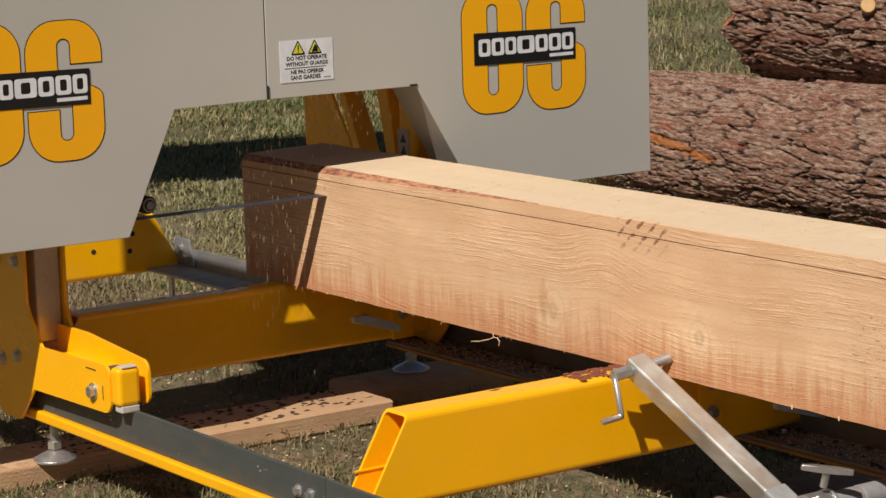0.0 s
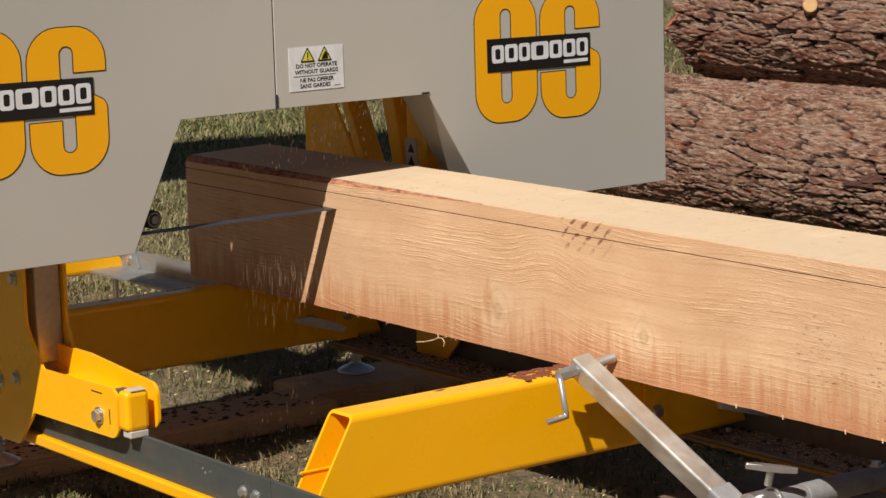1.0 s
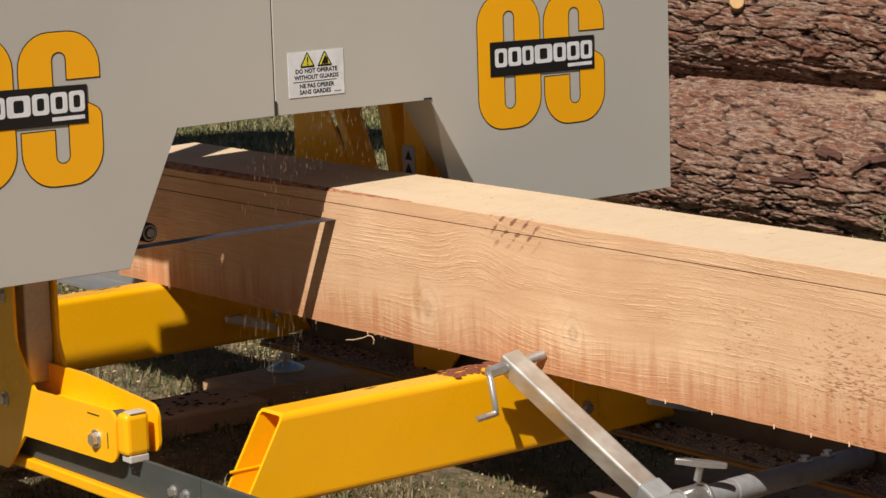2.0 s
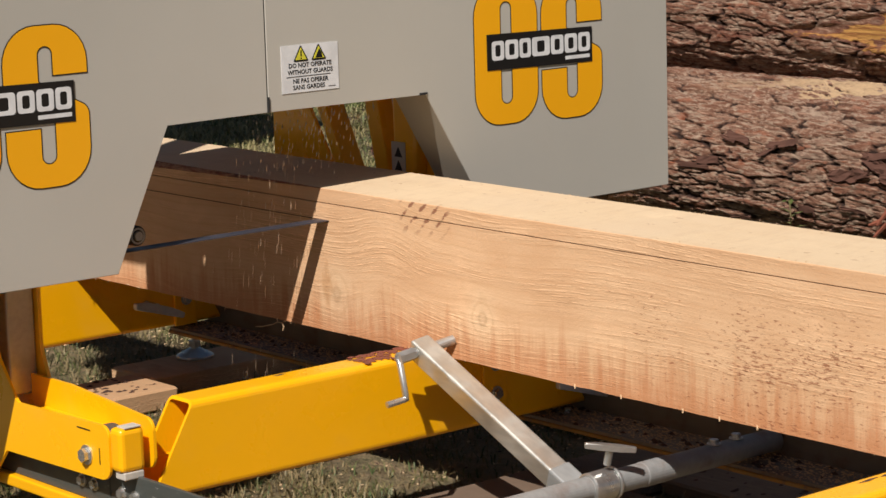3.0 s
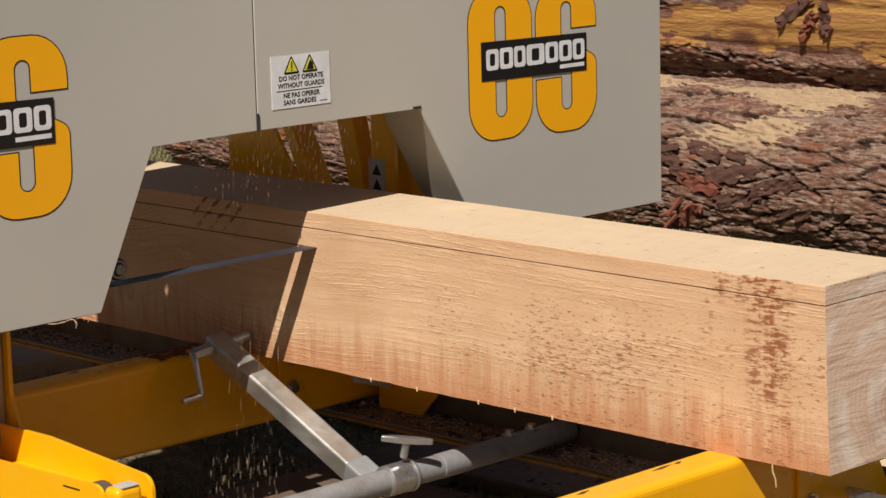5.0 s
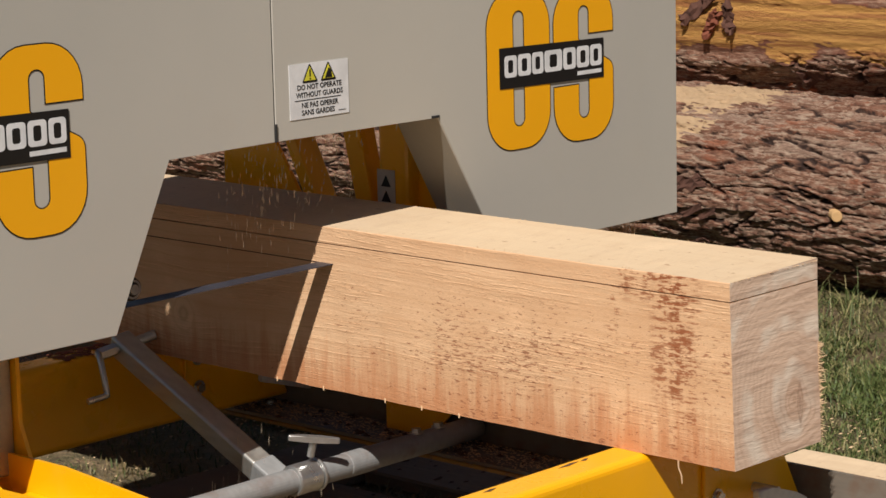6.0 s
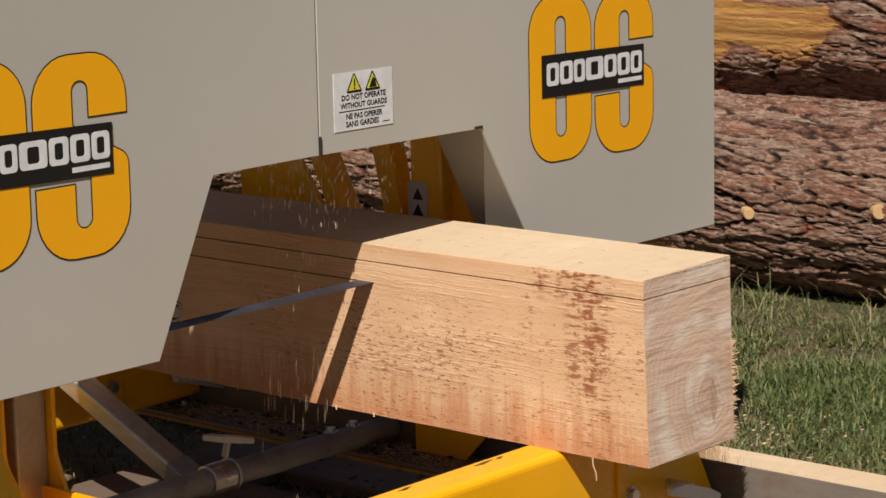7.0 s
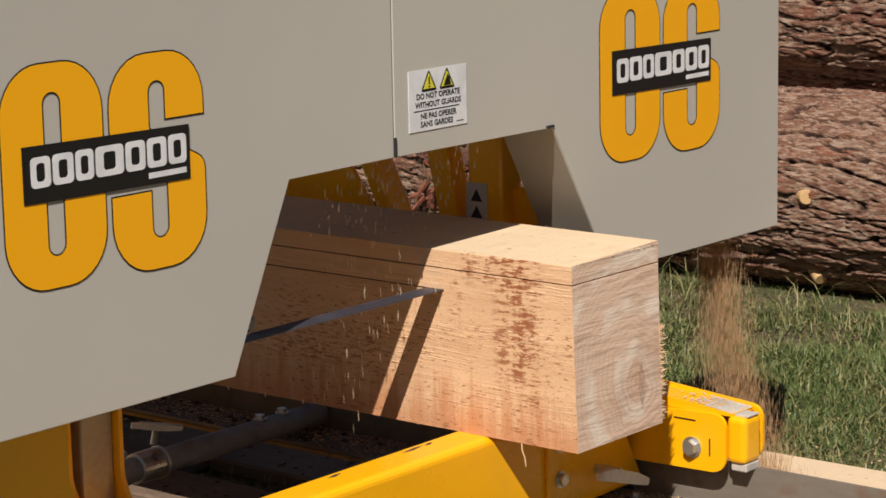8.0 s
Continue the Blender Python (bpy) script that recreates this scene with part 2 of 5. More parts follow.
def bark(name, tear=False, dust=False):
    n = Nodes(name)
    x, y, z = n.axes()
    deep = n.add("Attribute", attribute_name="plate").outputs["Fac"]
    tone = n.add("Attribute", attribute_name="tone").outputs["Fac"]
    wide = n.noise(3.5, 4)
    flake = n.noise(1.0, 6, 0.74, n.coords((26, 105, 105)))
    grit = n.noise(110, 4, 0.7)
    plate = n.mix(n.span(flake, 0.40, 0.58), (0.40, 0.235, 0.155), (0.185, 0.080, 0.045))
    plate = n.mix(n.span(tone, 0.55, 0.95, 0.0, 0.65), plate, (0.23, 0.090, 0.050))
    plate = n.mix(n.span(tone, 0.42, 0.05, 0.0, 0.45), plate, (0.34, 0.25, 0.185))
    plate = n.mix(n.span(wide, 0.52, 0.7, 0.0, 0.45), plate, (0.22, 0.088, 0.05))
    # cracks go near black with depth: own red-brown plus painted groove shade
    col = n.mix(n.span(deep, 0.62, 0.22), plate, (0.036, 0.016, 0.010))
    # pale rims beside the cracks, and frayed flakes
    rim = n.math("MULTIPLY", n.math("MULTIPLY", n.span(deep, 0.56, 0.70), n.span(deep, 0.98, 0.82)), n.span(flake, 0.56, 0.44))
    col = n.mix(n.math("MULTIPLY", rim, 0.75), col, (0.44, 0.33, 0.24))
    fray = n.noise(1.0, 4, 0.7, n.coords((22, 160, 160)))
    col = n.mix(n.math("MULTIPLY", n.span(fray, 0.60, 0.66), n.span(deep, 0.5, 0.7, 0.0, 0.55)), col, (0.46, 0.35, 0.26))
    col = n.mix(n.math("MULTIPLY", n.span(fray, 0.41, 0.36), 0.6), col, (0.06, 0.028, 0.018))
    col = n.mix(n.span(grit, 0.62, 0.75, 0.0, 0.35), col, (0.40, 0.30, 0.22))
    rust = n.noise(1.0, 5, 0.65, n.coords((7, 22, 22)))
    col = n.mix(n.span(rust, 0.58, 0.68, 0.0, 0.6), col, (0.33, 0.095, 0.04))
    if tear:
        # a long scar where the bark is stripped to yellow wood
        edge = n.math("MULTIPLY", n.math("SUBTRACT", n.noise(1.0, 4, 0.6, n.coords((4.5, 14, 14))), 0.5), 0.24)
        mid = n.math("ADD", 0.325, n.math("MULTIPLY", n.math("ADD", x, 2.2), 0.035))
        off = n.math("ABSOLUTE", n.math("ADD", n.math("SUBTRACT", z, mid), edge))
        half = n.math("MULTIPLY", n.span(x, -2.95, -2.0), n.math("MULTIPLY", n.span(x, -1.25, -1.45), 0.070))
        inside = n.math("SUBTRACT", half, off)
        grain = n.noise(1.0, 4, 0.6, n.coords((5, 60, 90), turn=(0, 0.1, 0)))
        wood = n.mix(n.span(grain, 0.4, 0.65), (0.56, 0.29, 0.075), (0.34, 0.135, 0.04))
        col = n.mix(n.span(inside, -0.02, 0.0, 0.0, 0.8), col, (0.17, 0.055, 0.03))
        # dark pitch lines and a swollen knot in the bare wood
        kx, kz = n.math("DIVIDE", n.math("ADD", x, 2.21), 0.085), n.math("DIVIDE", n.math("SUBTRACT", z, 0.285), 0.045)
        knot = n.math("ADD", n.math("SQRT", n.math("ADD", n.math("MULTIPLY", kx, kx), n.math("MULTIPLY", kz, kz))), n.math("MULTIPLY", n.math("SUBTRACT", grain, 0.5), 1.5))
        wood = n.mix(n.math("MULTIPLY", n.span(n.math("SINE", n.math("MULTIPLY", knot, 7.0)), 0.3, 0.9), n.span(knot, 1.9, 1.1, 0.0, 0.6)), wood, (0.24, 0.085, 0.03))
        wood = n.mix(n.span(knot, 0.75, 0.45, 0.0, 0.8), wood, (0.13, 0.045, 0.022))
        wood = n.mix(n.span(n.noise(1.0, 5, 0.7, n.coords((3, 40, 55))), 0.60, 0.68, 0.0, 0.6), wood, (0.24, 0.09, 0.03))
        col = n.mix(n.span(inside, 0.0, 0.008), col, wood)
    if dust:
        # a strip of bark knocked off near the far end
        strip = n.math("ADD", n.math("ABSOLUTE", n.math("ADD", z, n.math("ADD", 0.064, n.math("MULTIPLY", n.math("ADD", x, 3.9), 0.16)))), n.math("MULTIPLY", n.math("SUBTRACT", flake, 0.5), 0.035))
        strip = n.math("MULTIPLY", n.span(strip, 0.015, 0.011), n.math("MULTIPLY", n.span(x, -4.2, -4.15), n.span(x, -3.80, -3.86)))
        col = n.mix(strip, col, n.mix(grit, (0.58, 0.22, 0.05), (0.30, 0.09, 0.03)))
        # sawdust lying in the folds and on the upper side
        geo = n.add("NewGeometry")
        up = n.add("SeparateXYZ", Vector=geo.outputs["Normal"]).outputs[2]
        heap = n.noise(1.0, 5, 0.55, n.coords((2.4, 6.5, 6.5)))
        reach = n.math("MULTIPLY", n.span(x, -3.1, -2.5), n.span(x, -1.45, -1.8))
        amount = n.math("ADD", n.math("MULTIPLY", heap, 1.15), n.math("ADD", n.math("MULTIPLY", up, 0.13), n.math("MULTIPLY", deep, -0.07)))
        amount = n.math("MULTIPLY", n.math("MULTIPLY", n.span(amount, 0.700, 0.722), reach), n.span(z, 0.0, 0.06))
        col = n.mix(amount, col, n.mix(grit, (0.66, 0.47, 0.28), (0.52, 0.34, 0.19)))
    relief = n.math("ADD", n.math("MULTIPLY", flake, 1.0), n.math("MULTIPLY", grit, 0.35))
    return n.done(col, 0.9, 0.0, relief, 0.9, 0.014)


def soil():
    n = Nodes("grassy_soil")
    wide, mid, fine = n.noise(0.8, 4), n.noise(6, 5, 0.65), n.noise(60, 5, 0.7)
    col = n.mix(n.span(mid, 0.35, 0.65), (0.085, 0.078, 0.030), (0.16, 0.105, 0.055))
    col = n.mix(n.span(wide, 0.45, 0.7), col, (0.20, 0.165, 0.085))
    col = n.mix(n.span(fine, 0.5, 0.72), col, (0.30, 0.24, 0.13))
    # sawdust and chips trodden in beside the track
    x, y, z = n.axes()
    by = n.math("MULTIPLY", n.math("MULTIPLY", n.span(y, 1.25, 0.6), n.span(y, -1.9, -0.7)), n.math("MULTIPLY", n.span(x, -5.5, -3.8), n.span(x, 2.2, 0.6)))
    col = n.mix(n.math("MULTIPLY", by, n.span(n.noise(14, 6, 0.75), 0.48, 0.70, 0.0, 0.7)), col, (0.42, 0.28, 0.16))
    return n.done(col, 0.95, 0.0, n.math("ADD", fine, mid), 0.8, 0.03)


def blade_green():
    n = Nodes("grass_blades")
    geo = n.add("NewGeometry")
    rnd = geo.outputs["Random Per Island"]
    x, y, z = n.axes()
    track = n.math("ADD", n.math("MULTIPLY", n.span(y, 1.42, 1.05), 0.20), n.math("ADD", n.math("MULTIPLY", n.span(x, -3.6, -5.0), 0.16), n.math("MULTIPLY", n.math("SUBTRACT", n.noise(7, 3), 0.5), 0.7)))
    dry = n.math("ADD", track, n.math("ADD", n.math("MULTIPLY", n.noise(1.1, 3), 0.9), n.math("MULTIPLY", rnd, 0.55)))
    col = n.ramp(rnd, (0.0, (0.040, 0.066, 0.013)), (0.5, (0.088, 0.122, 0.028)), (1.0, (0.150, 0.180, 0.05)))
    # dry blades take a darker straw below y 0.75, beneath the mill
    col = n.mix(n.span(dry, 0.68, 0.98, 0.0, 0.85), col, n.mix(n.span(y, 0.75, 0.5), (0.275, 0.225, 0.10), (0.23, 0.16, 0.08)))
    return n.done(col, 0.6, 0.0, None, Subsurface_Weight=0.0)


YELLOW = paint("yellow_enamel", (0.97, 0.465, 0.002), 0.30, dirt=0.05)
# far rail channel: a darkened yellow with dense brown dirt blotches
YELLOW_DARK = paint("dark_yellow_enamel", (0.30, 0.15, 0.02), 0.7, (0.13, 0.09, 0.06), 0.9, 30.0)
GREY = paint("grey_powder_coat", (0.48, 0.455, 0.40), 0.55, dirt=0.05)
# cover returns and back plates: the cover grey darkened, with heavier dirt
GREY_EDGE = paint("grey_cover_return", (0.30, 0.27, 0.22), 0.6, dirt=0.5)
EMBLEM = Nodes("emblem_yellow_film").done((0.90, 0.41, 0.003), 0.4)
BLACK = plain("black_film", (0.006, 0.006, 0.0065), 0.45)
WHITE = plain("white_film", (0.74, 0.74, 0.74), 0.45)
SIGN_YELLOW = plain("sign_yellow_film", (0.72, 0.66, 0.05), 0.45)
OLIVE = plain("dull_sticker_film", (0.55, 0.52, 0.45), 0.6)
RAIL = steel("dark_rail_steel", (0.085, 0.095, 0.088), 0.5, 0.3, 0.25, 0.8)
RAIL_FAR = steel("dusty_rail_steel", (0.19, 0.16, 0.125), 0.7, 0.1, 0.5)
ZINC = steel("zinc_plated_steel", (0.62, 0.62, 0.60), 0.33, 0.85)
POST = steel("brushed_post_steel", (0.46, 0.42, 0.36), 0.42, 0.7)
ARM = steel("raw_tube_steel", (0.66, 0.64, 0.58), 0.50, 0.85)
BAR = steel("grey_round_bar_steel", (0.33, 0.335, 0.33), 0.6, 0.30, 0.4)
BLADE = steel("blue_band_steel", (0.085, 0.082, 0.10), 0.5, 0.55)
GALVANISED = steel("galvanised_steel", (0.30, 0.305, 0.30), 0.5, 0.5, 0.1)
CAST = steel("cast_zinc", (0.68, 0.67, 0.64), 0.5, 0.25)
RUBBER = plain("black_rubber", (0.02, 0.02, 0.02), 0.7)
FELT = plain("white_felt", (0.50, 0.46, 0.40), 0.9)
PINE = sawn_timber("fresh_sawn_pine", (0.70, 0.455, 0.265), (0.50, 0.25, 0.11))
TOPWOOD = sawn_timber("planed_top_pine", (0.71, 0.54, 0.35), (0.60, 0.41, 0.23), stain=False, fuzzy=True)
ENDWOOD = end_grain("pine_end_grain")
def wane():
    n = Nodes("red_wane_wood")
    fibre = n.noise(1.0, 4, 0.65, n.coords((40, 150, 150)))
    patch = n.noise(14, 3)
    col = n.mix(n.span(fibre, 0.35, 0.65), (0.50, 0.25, 0.13), (0.26, 0.085, 0.04))
    col = n.mix(n.span(patch, 0.55, 0.65), col, (0.14, 0.05, 0.03))
    return n.done(col, 0.85, 0.0, fibre, 0.6, 0.004)


WANE = wane()
OLD = sawn_timber("weathered_sleeper_wood", (0.52, 0.33, 0.18), (0.36, 0.19, 0.09), stain=False)
# OLD darkened for timber under the mill: its shade put into the colour
OLD_SHADED = sawn_timber("shaded_board_wood", (0.17, 0.118, 0.08), (0.11, 0.066, 0.042), stain=False)
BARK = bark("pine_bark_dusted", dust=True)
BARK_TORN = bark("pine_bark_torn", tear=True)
STUB = plain("branch_stub_wood", (0.58, 0.36, 0.16), 0.85)
HEART = plain("torn_red_heartwood", (0.42, 0.13, 0.05), 0.85)
SPLINTER = plain("dark_red_splinter_wood", (0.20, 0.058, 0.03), 0.9)
# paler than DUST: sunlight on the falling chips put into their colour
CHIP = plain("pale_flying_chip", (0.86, 0.70, 0.50), 0.9)
FALLING = plain("brown_falling_dust", (0.62, 0.40, 0.21), 0.95)
FLAKE = plain("red_bark_flake", (0.10, 0.042, 0.027), 0.9)
DUST = plain("sawdust_chip", (0.66, 0.46, 0.27), 0.9)
SOIL = soil()
GRASS = blade_green()
CRUMB = plain("bark_crumb", (0.07, 0.035, 0.022), 0.95)


# ---- mesh helpers ----
def mesh_of(bm, name, *mats, smooth=False):
    bmesh.ops.recalc_face_normals(bm, faces=bm.faces)
    me = bpy.data.meshes.new(name)
    if smooth:
        for f in bm.faces:
            f.smooth = True
    bm.to_mesh(me)
    bm.free()
    for m in mats:
        me.materials.append(m)
    return me


def part(name, bm, material, parent, label="", smooth=False):
    mats = material if isinstance(material, (tuple, list)) else (material,)
    ob = new(name, mesh_of(bm, name, *mats, smooth=smooth))
    ob.parent = parent
    return tagged(ob, label)


def thing(name, bm, material, label, category, group="", kind="", smooth=False):
    mats = material if isinstance(material, (tuple, list)) else (material,)
    return tagged(new(name, mesh_of(bm, name, *mats, smooth=smooth)), label, category, group, kind)


def box(x0, x1, y0, y1, z0, z1, bevel=0.0, bm=None, seg=2):
    bm = bm or bmesh.new()
    m = Matrix.Translation(((x0 + x1) / 2, (y0 + y1) / 2, (z0 + z1) / 2)) @ Matrix.Diagonal((abs(x1 - x0), abs(y1 - y0), abs(z1 - z0), 1))
    made = bmesh.ops.create_cube(bm, size=1, matrix=m)["verts"]
    if bevel:
        edges = list({e for v in made for e in v.link_edges})
        bmesh.ops.bevel(bm, geom=edges, offset=bevel, segments=seg, affect="EDGES", profile=0.5)
    return bm


def rod(a, b, r, bm=None, n=16, r2=None, bevel=0.0):
    bm = bm or bmesh.new()
    a, b = Vector(a), Vector(b)
    m = Matrix.Translation((a + b) / 2) @ (b - a).to_track_quat("Z", "Y").to_matrix().to_4x4()
    made = bmesh.ops.create_cone(bm, cap_ends=True, segments=n, radius1=r, radius2=r if r2 is None else r2, depth=(b - a).length, matrix=m)["verts"]
    if bevel:
        edges = [e for e in {e for v in made for e in v.link_edges} if any(len(f.verts) > 4 for f in e.link_faces)]
        bmesh.ops.bevel(bm, geom=edges, offset=bevel, segments=2, affect="EDGES", profile=0.5)
    return bm


def prism(points, axis, lo, hi, bm=None, bevel=0.0):
    """A flat outline drawn out along one axis; points are the other two coordinates in order."""
    bm = bm or bmesh.new()

    def at(p, d):
        return {"x": (d, p[0], p[1]), "y": (p[0], d, p[1]), "z": (p[0], p[1], d)}[axis]
    a = [bm.verts.new(at(p, lo)) for p in points]
    b = [bm.verts.new(at(p, hi)) for p in points]
    faces = [bm.faces.new(a), bm.faces.new(b[::-1])]
    for i in range(len(a)):
        j = (i + 1) % len(a)
        faces.append(bm.faces.new((a[i], b[i], b[j], a[j])))
    if bevel:
        bmesh.ops.bevel(bm, geom=list({e for f in faces[:2] for e in f.edges}), offset=bevel, segments=2, affect="EDGES", profile=0.5)
    return bm


def rounded(points, radius, steps=5):
    """An outline with its corners rounded; radius: one number or one for each corner."""
    out, n = [], len(points)
    for i, p in enumerate(points):
        r = radius if isinstance(radius, (int, float)) else radius[i]
        p = Vector(p)
        if r <= 0:
            out.append(tuple(p))
            continue
        a, b = (Vector(points[i - 1]) - p).normalized(), (Vector(points[(i + 1) % n]) - p).normalized()
        half = a.angle(b) / 2
        d = r / math.tan(half)
        centre = p + (a + b).normalized() * (r / math.sin(half))
        s, e = p + a * d - centre, p + b * d - centre
        turn = s.angle_signed(e)
        for k in range(steps + 1):
            q = Vector(s)
            q.rotate(Matrix.Rotation(-turn * k / steps, 2))
            out.append(tuple(centre + q))
    return out


def hexbolt(at, axis, r, parent, mat=None, name="bolt"):
    """A hex head on a round washer, standing out along axis."""
    at, axis = Vector(at), Vector(axis).normalized()
    bm = rod(at, at + axis * r * 0.2, r * 1.35, n=20)
    rod(at + axis * r * 0.2, at + axis * r * 0.95, r, bm, n=6, r2=r * 0.94)
    return part(name, bm, mat or ZINC, parent, "zinc-plated hex bolt with washer")


class Field:
    """Smooth random values over a sheet, wrapping both ways."""

    def __init__(self, seed, nu=64, nv=64):
        self.g = np.random.RandomState(seed).rand(nu, nv)

    def __call__(self, u, v, fu, fv):
        nu, nv = self.g.shape
        u, v = np.asarray(u) * fu, np.asarray(v) * fv
        i, j = np.floor(u).astype(int), np.floor(v).astype(int)
        a, b = u - i, v - j
        a, b = a * a * (3 - 2 * a), b * b * (3 - 2 * b)
        g = self.g
        p, q, r, s = g[i % nu, j % nv], g[(i + 1) % nu, j % nv], g[i % nu, (j + 1) % nv], g[(i + 1) % nu, (j + 1) % nv]
        return (p * (1 - a) + q * a) * (1 - b) + (r * (1 - a) + s * a) * b


# ---- ground ----
def build_ground():
    n1 = Field(5)
    xs = np.concatenate([[-900, -200, -60, -25], np.arange(-14, 4.01, 0.15), [8, 25, 60, 200, 900]])
    ys = np.concatenate([[-900, -200, -60, -20, -8], np.arange(-3, 11.01, 0.15), [16, 30, 60, 200, 900]])
    gx, gy = np.meshgrid(xs, ys, indexing="ij")
    h = (n1(gx + 40, gy + 40, 1.1, 1.1) - 0.5) * 0.03 + (n1(gx + 40, gy + 40, 4, 4) - 0.5) * 0.014
    h = h * np.clip((gy - 0.9) / 0.8, 0.25, 1)
    verts = np.stack([gx, gy, GROUND - 0.004 + h], -1).reshape(-1, 3)
    nx, ny = len(xs), len(ys)
    faces = [(i * ny + j, (i + 1) * ny + j, (i + 1) * ny + j + 1, i * ny + j + 1) for i in range(nx - 1) for j in range(ny - 1)]
    me = bpy.data.meshes.new("ground")
    me.from_pydata(verts.tolist(), [], faces)
    me.materials.append(SOIL)
    for p in me.polygons:
        p.use_smooth = True
    tagged(new("ground", me), "patchy dry grass ground strewn with sawdust and chips", "ground", kind="structure")


def build_grass():
    """Blades over the stretch of lawn round the track and beyond the logs: some upright, many bent over or lying."""
    rng = np.random.RandomState(8)
    # count, stretch of lawn, height, half width
    patches = [(190000, -2.2, 0.5, 0.65, 2.5, 0.024, 0.0014), (34000, -3.4, -2.2, 0.65, 2.4, 0.026, 0.0014), (36000, -4.6, -2.4, -1.3, 0.8, 0.026, 0.0014),
               (40000, -2.4, 0.4, -1.3, 0.6, 0.022, 0.0014), (16000, -2.5, -1.1, -0.9, 0.1, 0.030, 0.0014), (120000, -8.6, -4.2, 0.4, 4.6, 0.026, 0.0021), (52000, -13.5, -6.0, 2.6, 9.5, 0.045, 0.0030),
               (2600, -2.4, 0.6, 2.05, 2.40, 0.075, 0.0015), (420, -1.9, 0.6, 2.1, 2.36, 0.13, 0.0015)]
    clump = Field(21)
    verts, faces, base = [], [], 0
    for count, x0, x1, y0, y1, tall, wide in patches:
        x, y = rng.uniform(x0, x1, count), rng.uniform(y0, y1, count)
        thin = clump(x + 40, y + 40, 2.2, 2.2) * 0.45 + clump(x + 40, y + 40, 8, 8) * 0.35 + clump(x + 40, y + 40, 23, 23) * 0.20
        keep = rng.rand(count) < np.clip((thin - 0.24) * 3.4, 0.12, 1)
        x, y, thin = x[keep], y[keep], thin[keep]
        n = len(x)
        flat = rng.rand(n) < 0.38
        h = tall * rng.uniform(0.35, 1.2, n) * (0.35 + 1.3 * thin) * np.where(flat, 0.45, 1.0)
        lean = h * np.where(flat, rng.uniform(2.0, 4.5, n), rng.uniform(0.3, 1.7, n))
        a = rng.uniform(0, 6.283, n)
        w = wide * rng.uniform(0.6, 1.25, n)
        dx, dy = np.cos(a), np.sin(a)
        sx, sy = -dy * w, dx * w
        z = np.full(n, GROUND - 0.004)
        mx, my, mz = x + dx * lean * 0.38, y + dy * lean * 0.38, z + h * 0.72
        v = np.stack([np.stack([x - sx, y - sy, z], -1), np.stack([x + sx, y + sy, z], -1), np.stack([mx + sx * 0.85, my + sy * 0.85, mz], -1),
                      np.stack([mx - sx * 0.85, my - sy * 0.85, mz], -1), np.stack([x + dx * lean, y + dy * lean, z + h], -1)], 1).reshape(-1, 3)
        b = base + np.arange(n) * 5
        verts.append(v)
        faces += np.stack([b, b + 1, b + 2, b + 3], -1).tolist() + np.stack([b + 3, b + 2, b + 4], -1).tolist()
        base += n * 5
    me = bpy.data.meshes.new("grass")
    me.from_pydata(np.concatenate(verts).tolist(), [], faces)
    me.materials.append(GRASS)
    tagged(new("grass", me), "short green and straw-coloured lawn grass in tufts", "grass", kind="stuff")


def build_litter():
    """Chips of wood and bark crumbs on the ground along the track."""
    rng = np.random.RandomState(12)
    for name, mat, count, label in (("wood_chips", DUST, 9000, "pale sawdust chips lying on the ground"), ("bark_crumbs", CRUMB, 3500, "dark bark crumbs lying on the ground")):
        verts, faces = [], []
        for _ in range(count):
            x, y = rng.uniform(-4.2, 0.8), rng.choice([rng.uniform(-1.3, 0.9), rng.uniform(0.6, 1.5)])
            s, a = rng.uniform(0.0015, 0.0065), rng.uniform(0, 3.14)
            c, d = math.cos(a) * s, math.sin(a) * s
            z, b = GROUND + rng.uniform(0.0, 0.006), len(verts)
            verts += [(x - c, y - d, z), (x + d * 0.4, y - c * 0.4, z), (x + c, y + d, z + s * 0.4), (x - d * 0.4, y + c * 0.4, z + s * 0.3), (x, y, z + s * 0.5)]
            faces += [(b, b + 1, b + 4), (b + 1, b + 2, b + 4), (b + 2, b + 3, b + 4), (b + 3, b, b + 4)]
        me = bpy.data.meshes.new(name)
        me.from_pydata(verts, [], faces)
        me.materials.append(mat)
        tagged(new(name, me), label, "litter", kind="stuff")


# ---- logs ----
def plates(u, v, fu, fv, seed):
    """Irregular cells: how far each place is from its cell's rim, and a random tone for the cell. Wraps in v."""
    rng = np.random.RandomState(seed)
    jx, jy, tone = (rng.rand(512, fv) for _ in range(3))
    a, b = u * fu, v * fv
    i0, j0 = np.floor(a).astype(int), np.floor(b).astype(int)
    f1 = np.full(a.shape, 9.0)
    f2, own = np.full(a.shape, 9.0), np.zeros(a.shape)
    for di in (-1, 0, 1):
        for dj in (-1, 0, 1):
            i, j = i0 + di, j0 + dj
            k, m = i % 512, j % fv
            d = np.hypot(i + jx[k, m] - a, j + jy[k, m] - b)
            near = d < f1
            f2 = np.where(near, f1, np.minimum(f2, d))
            own = np.where(near, tone[k, m], own)
            f1 = np.where(near, d, f1)
    return f2 - f1, own


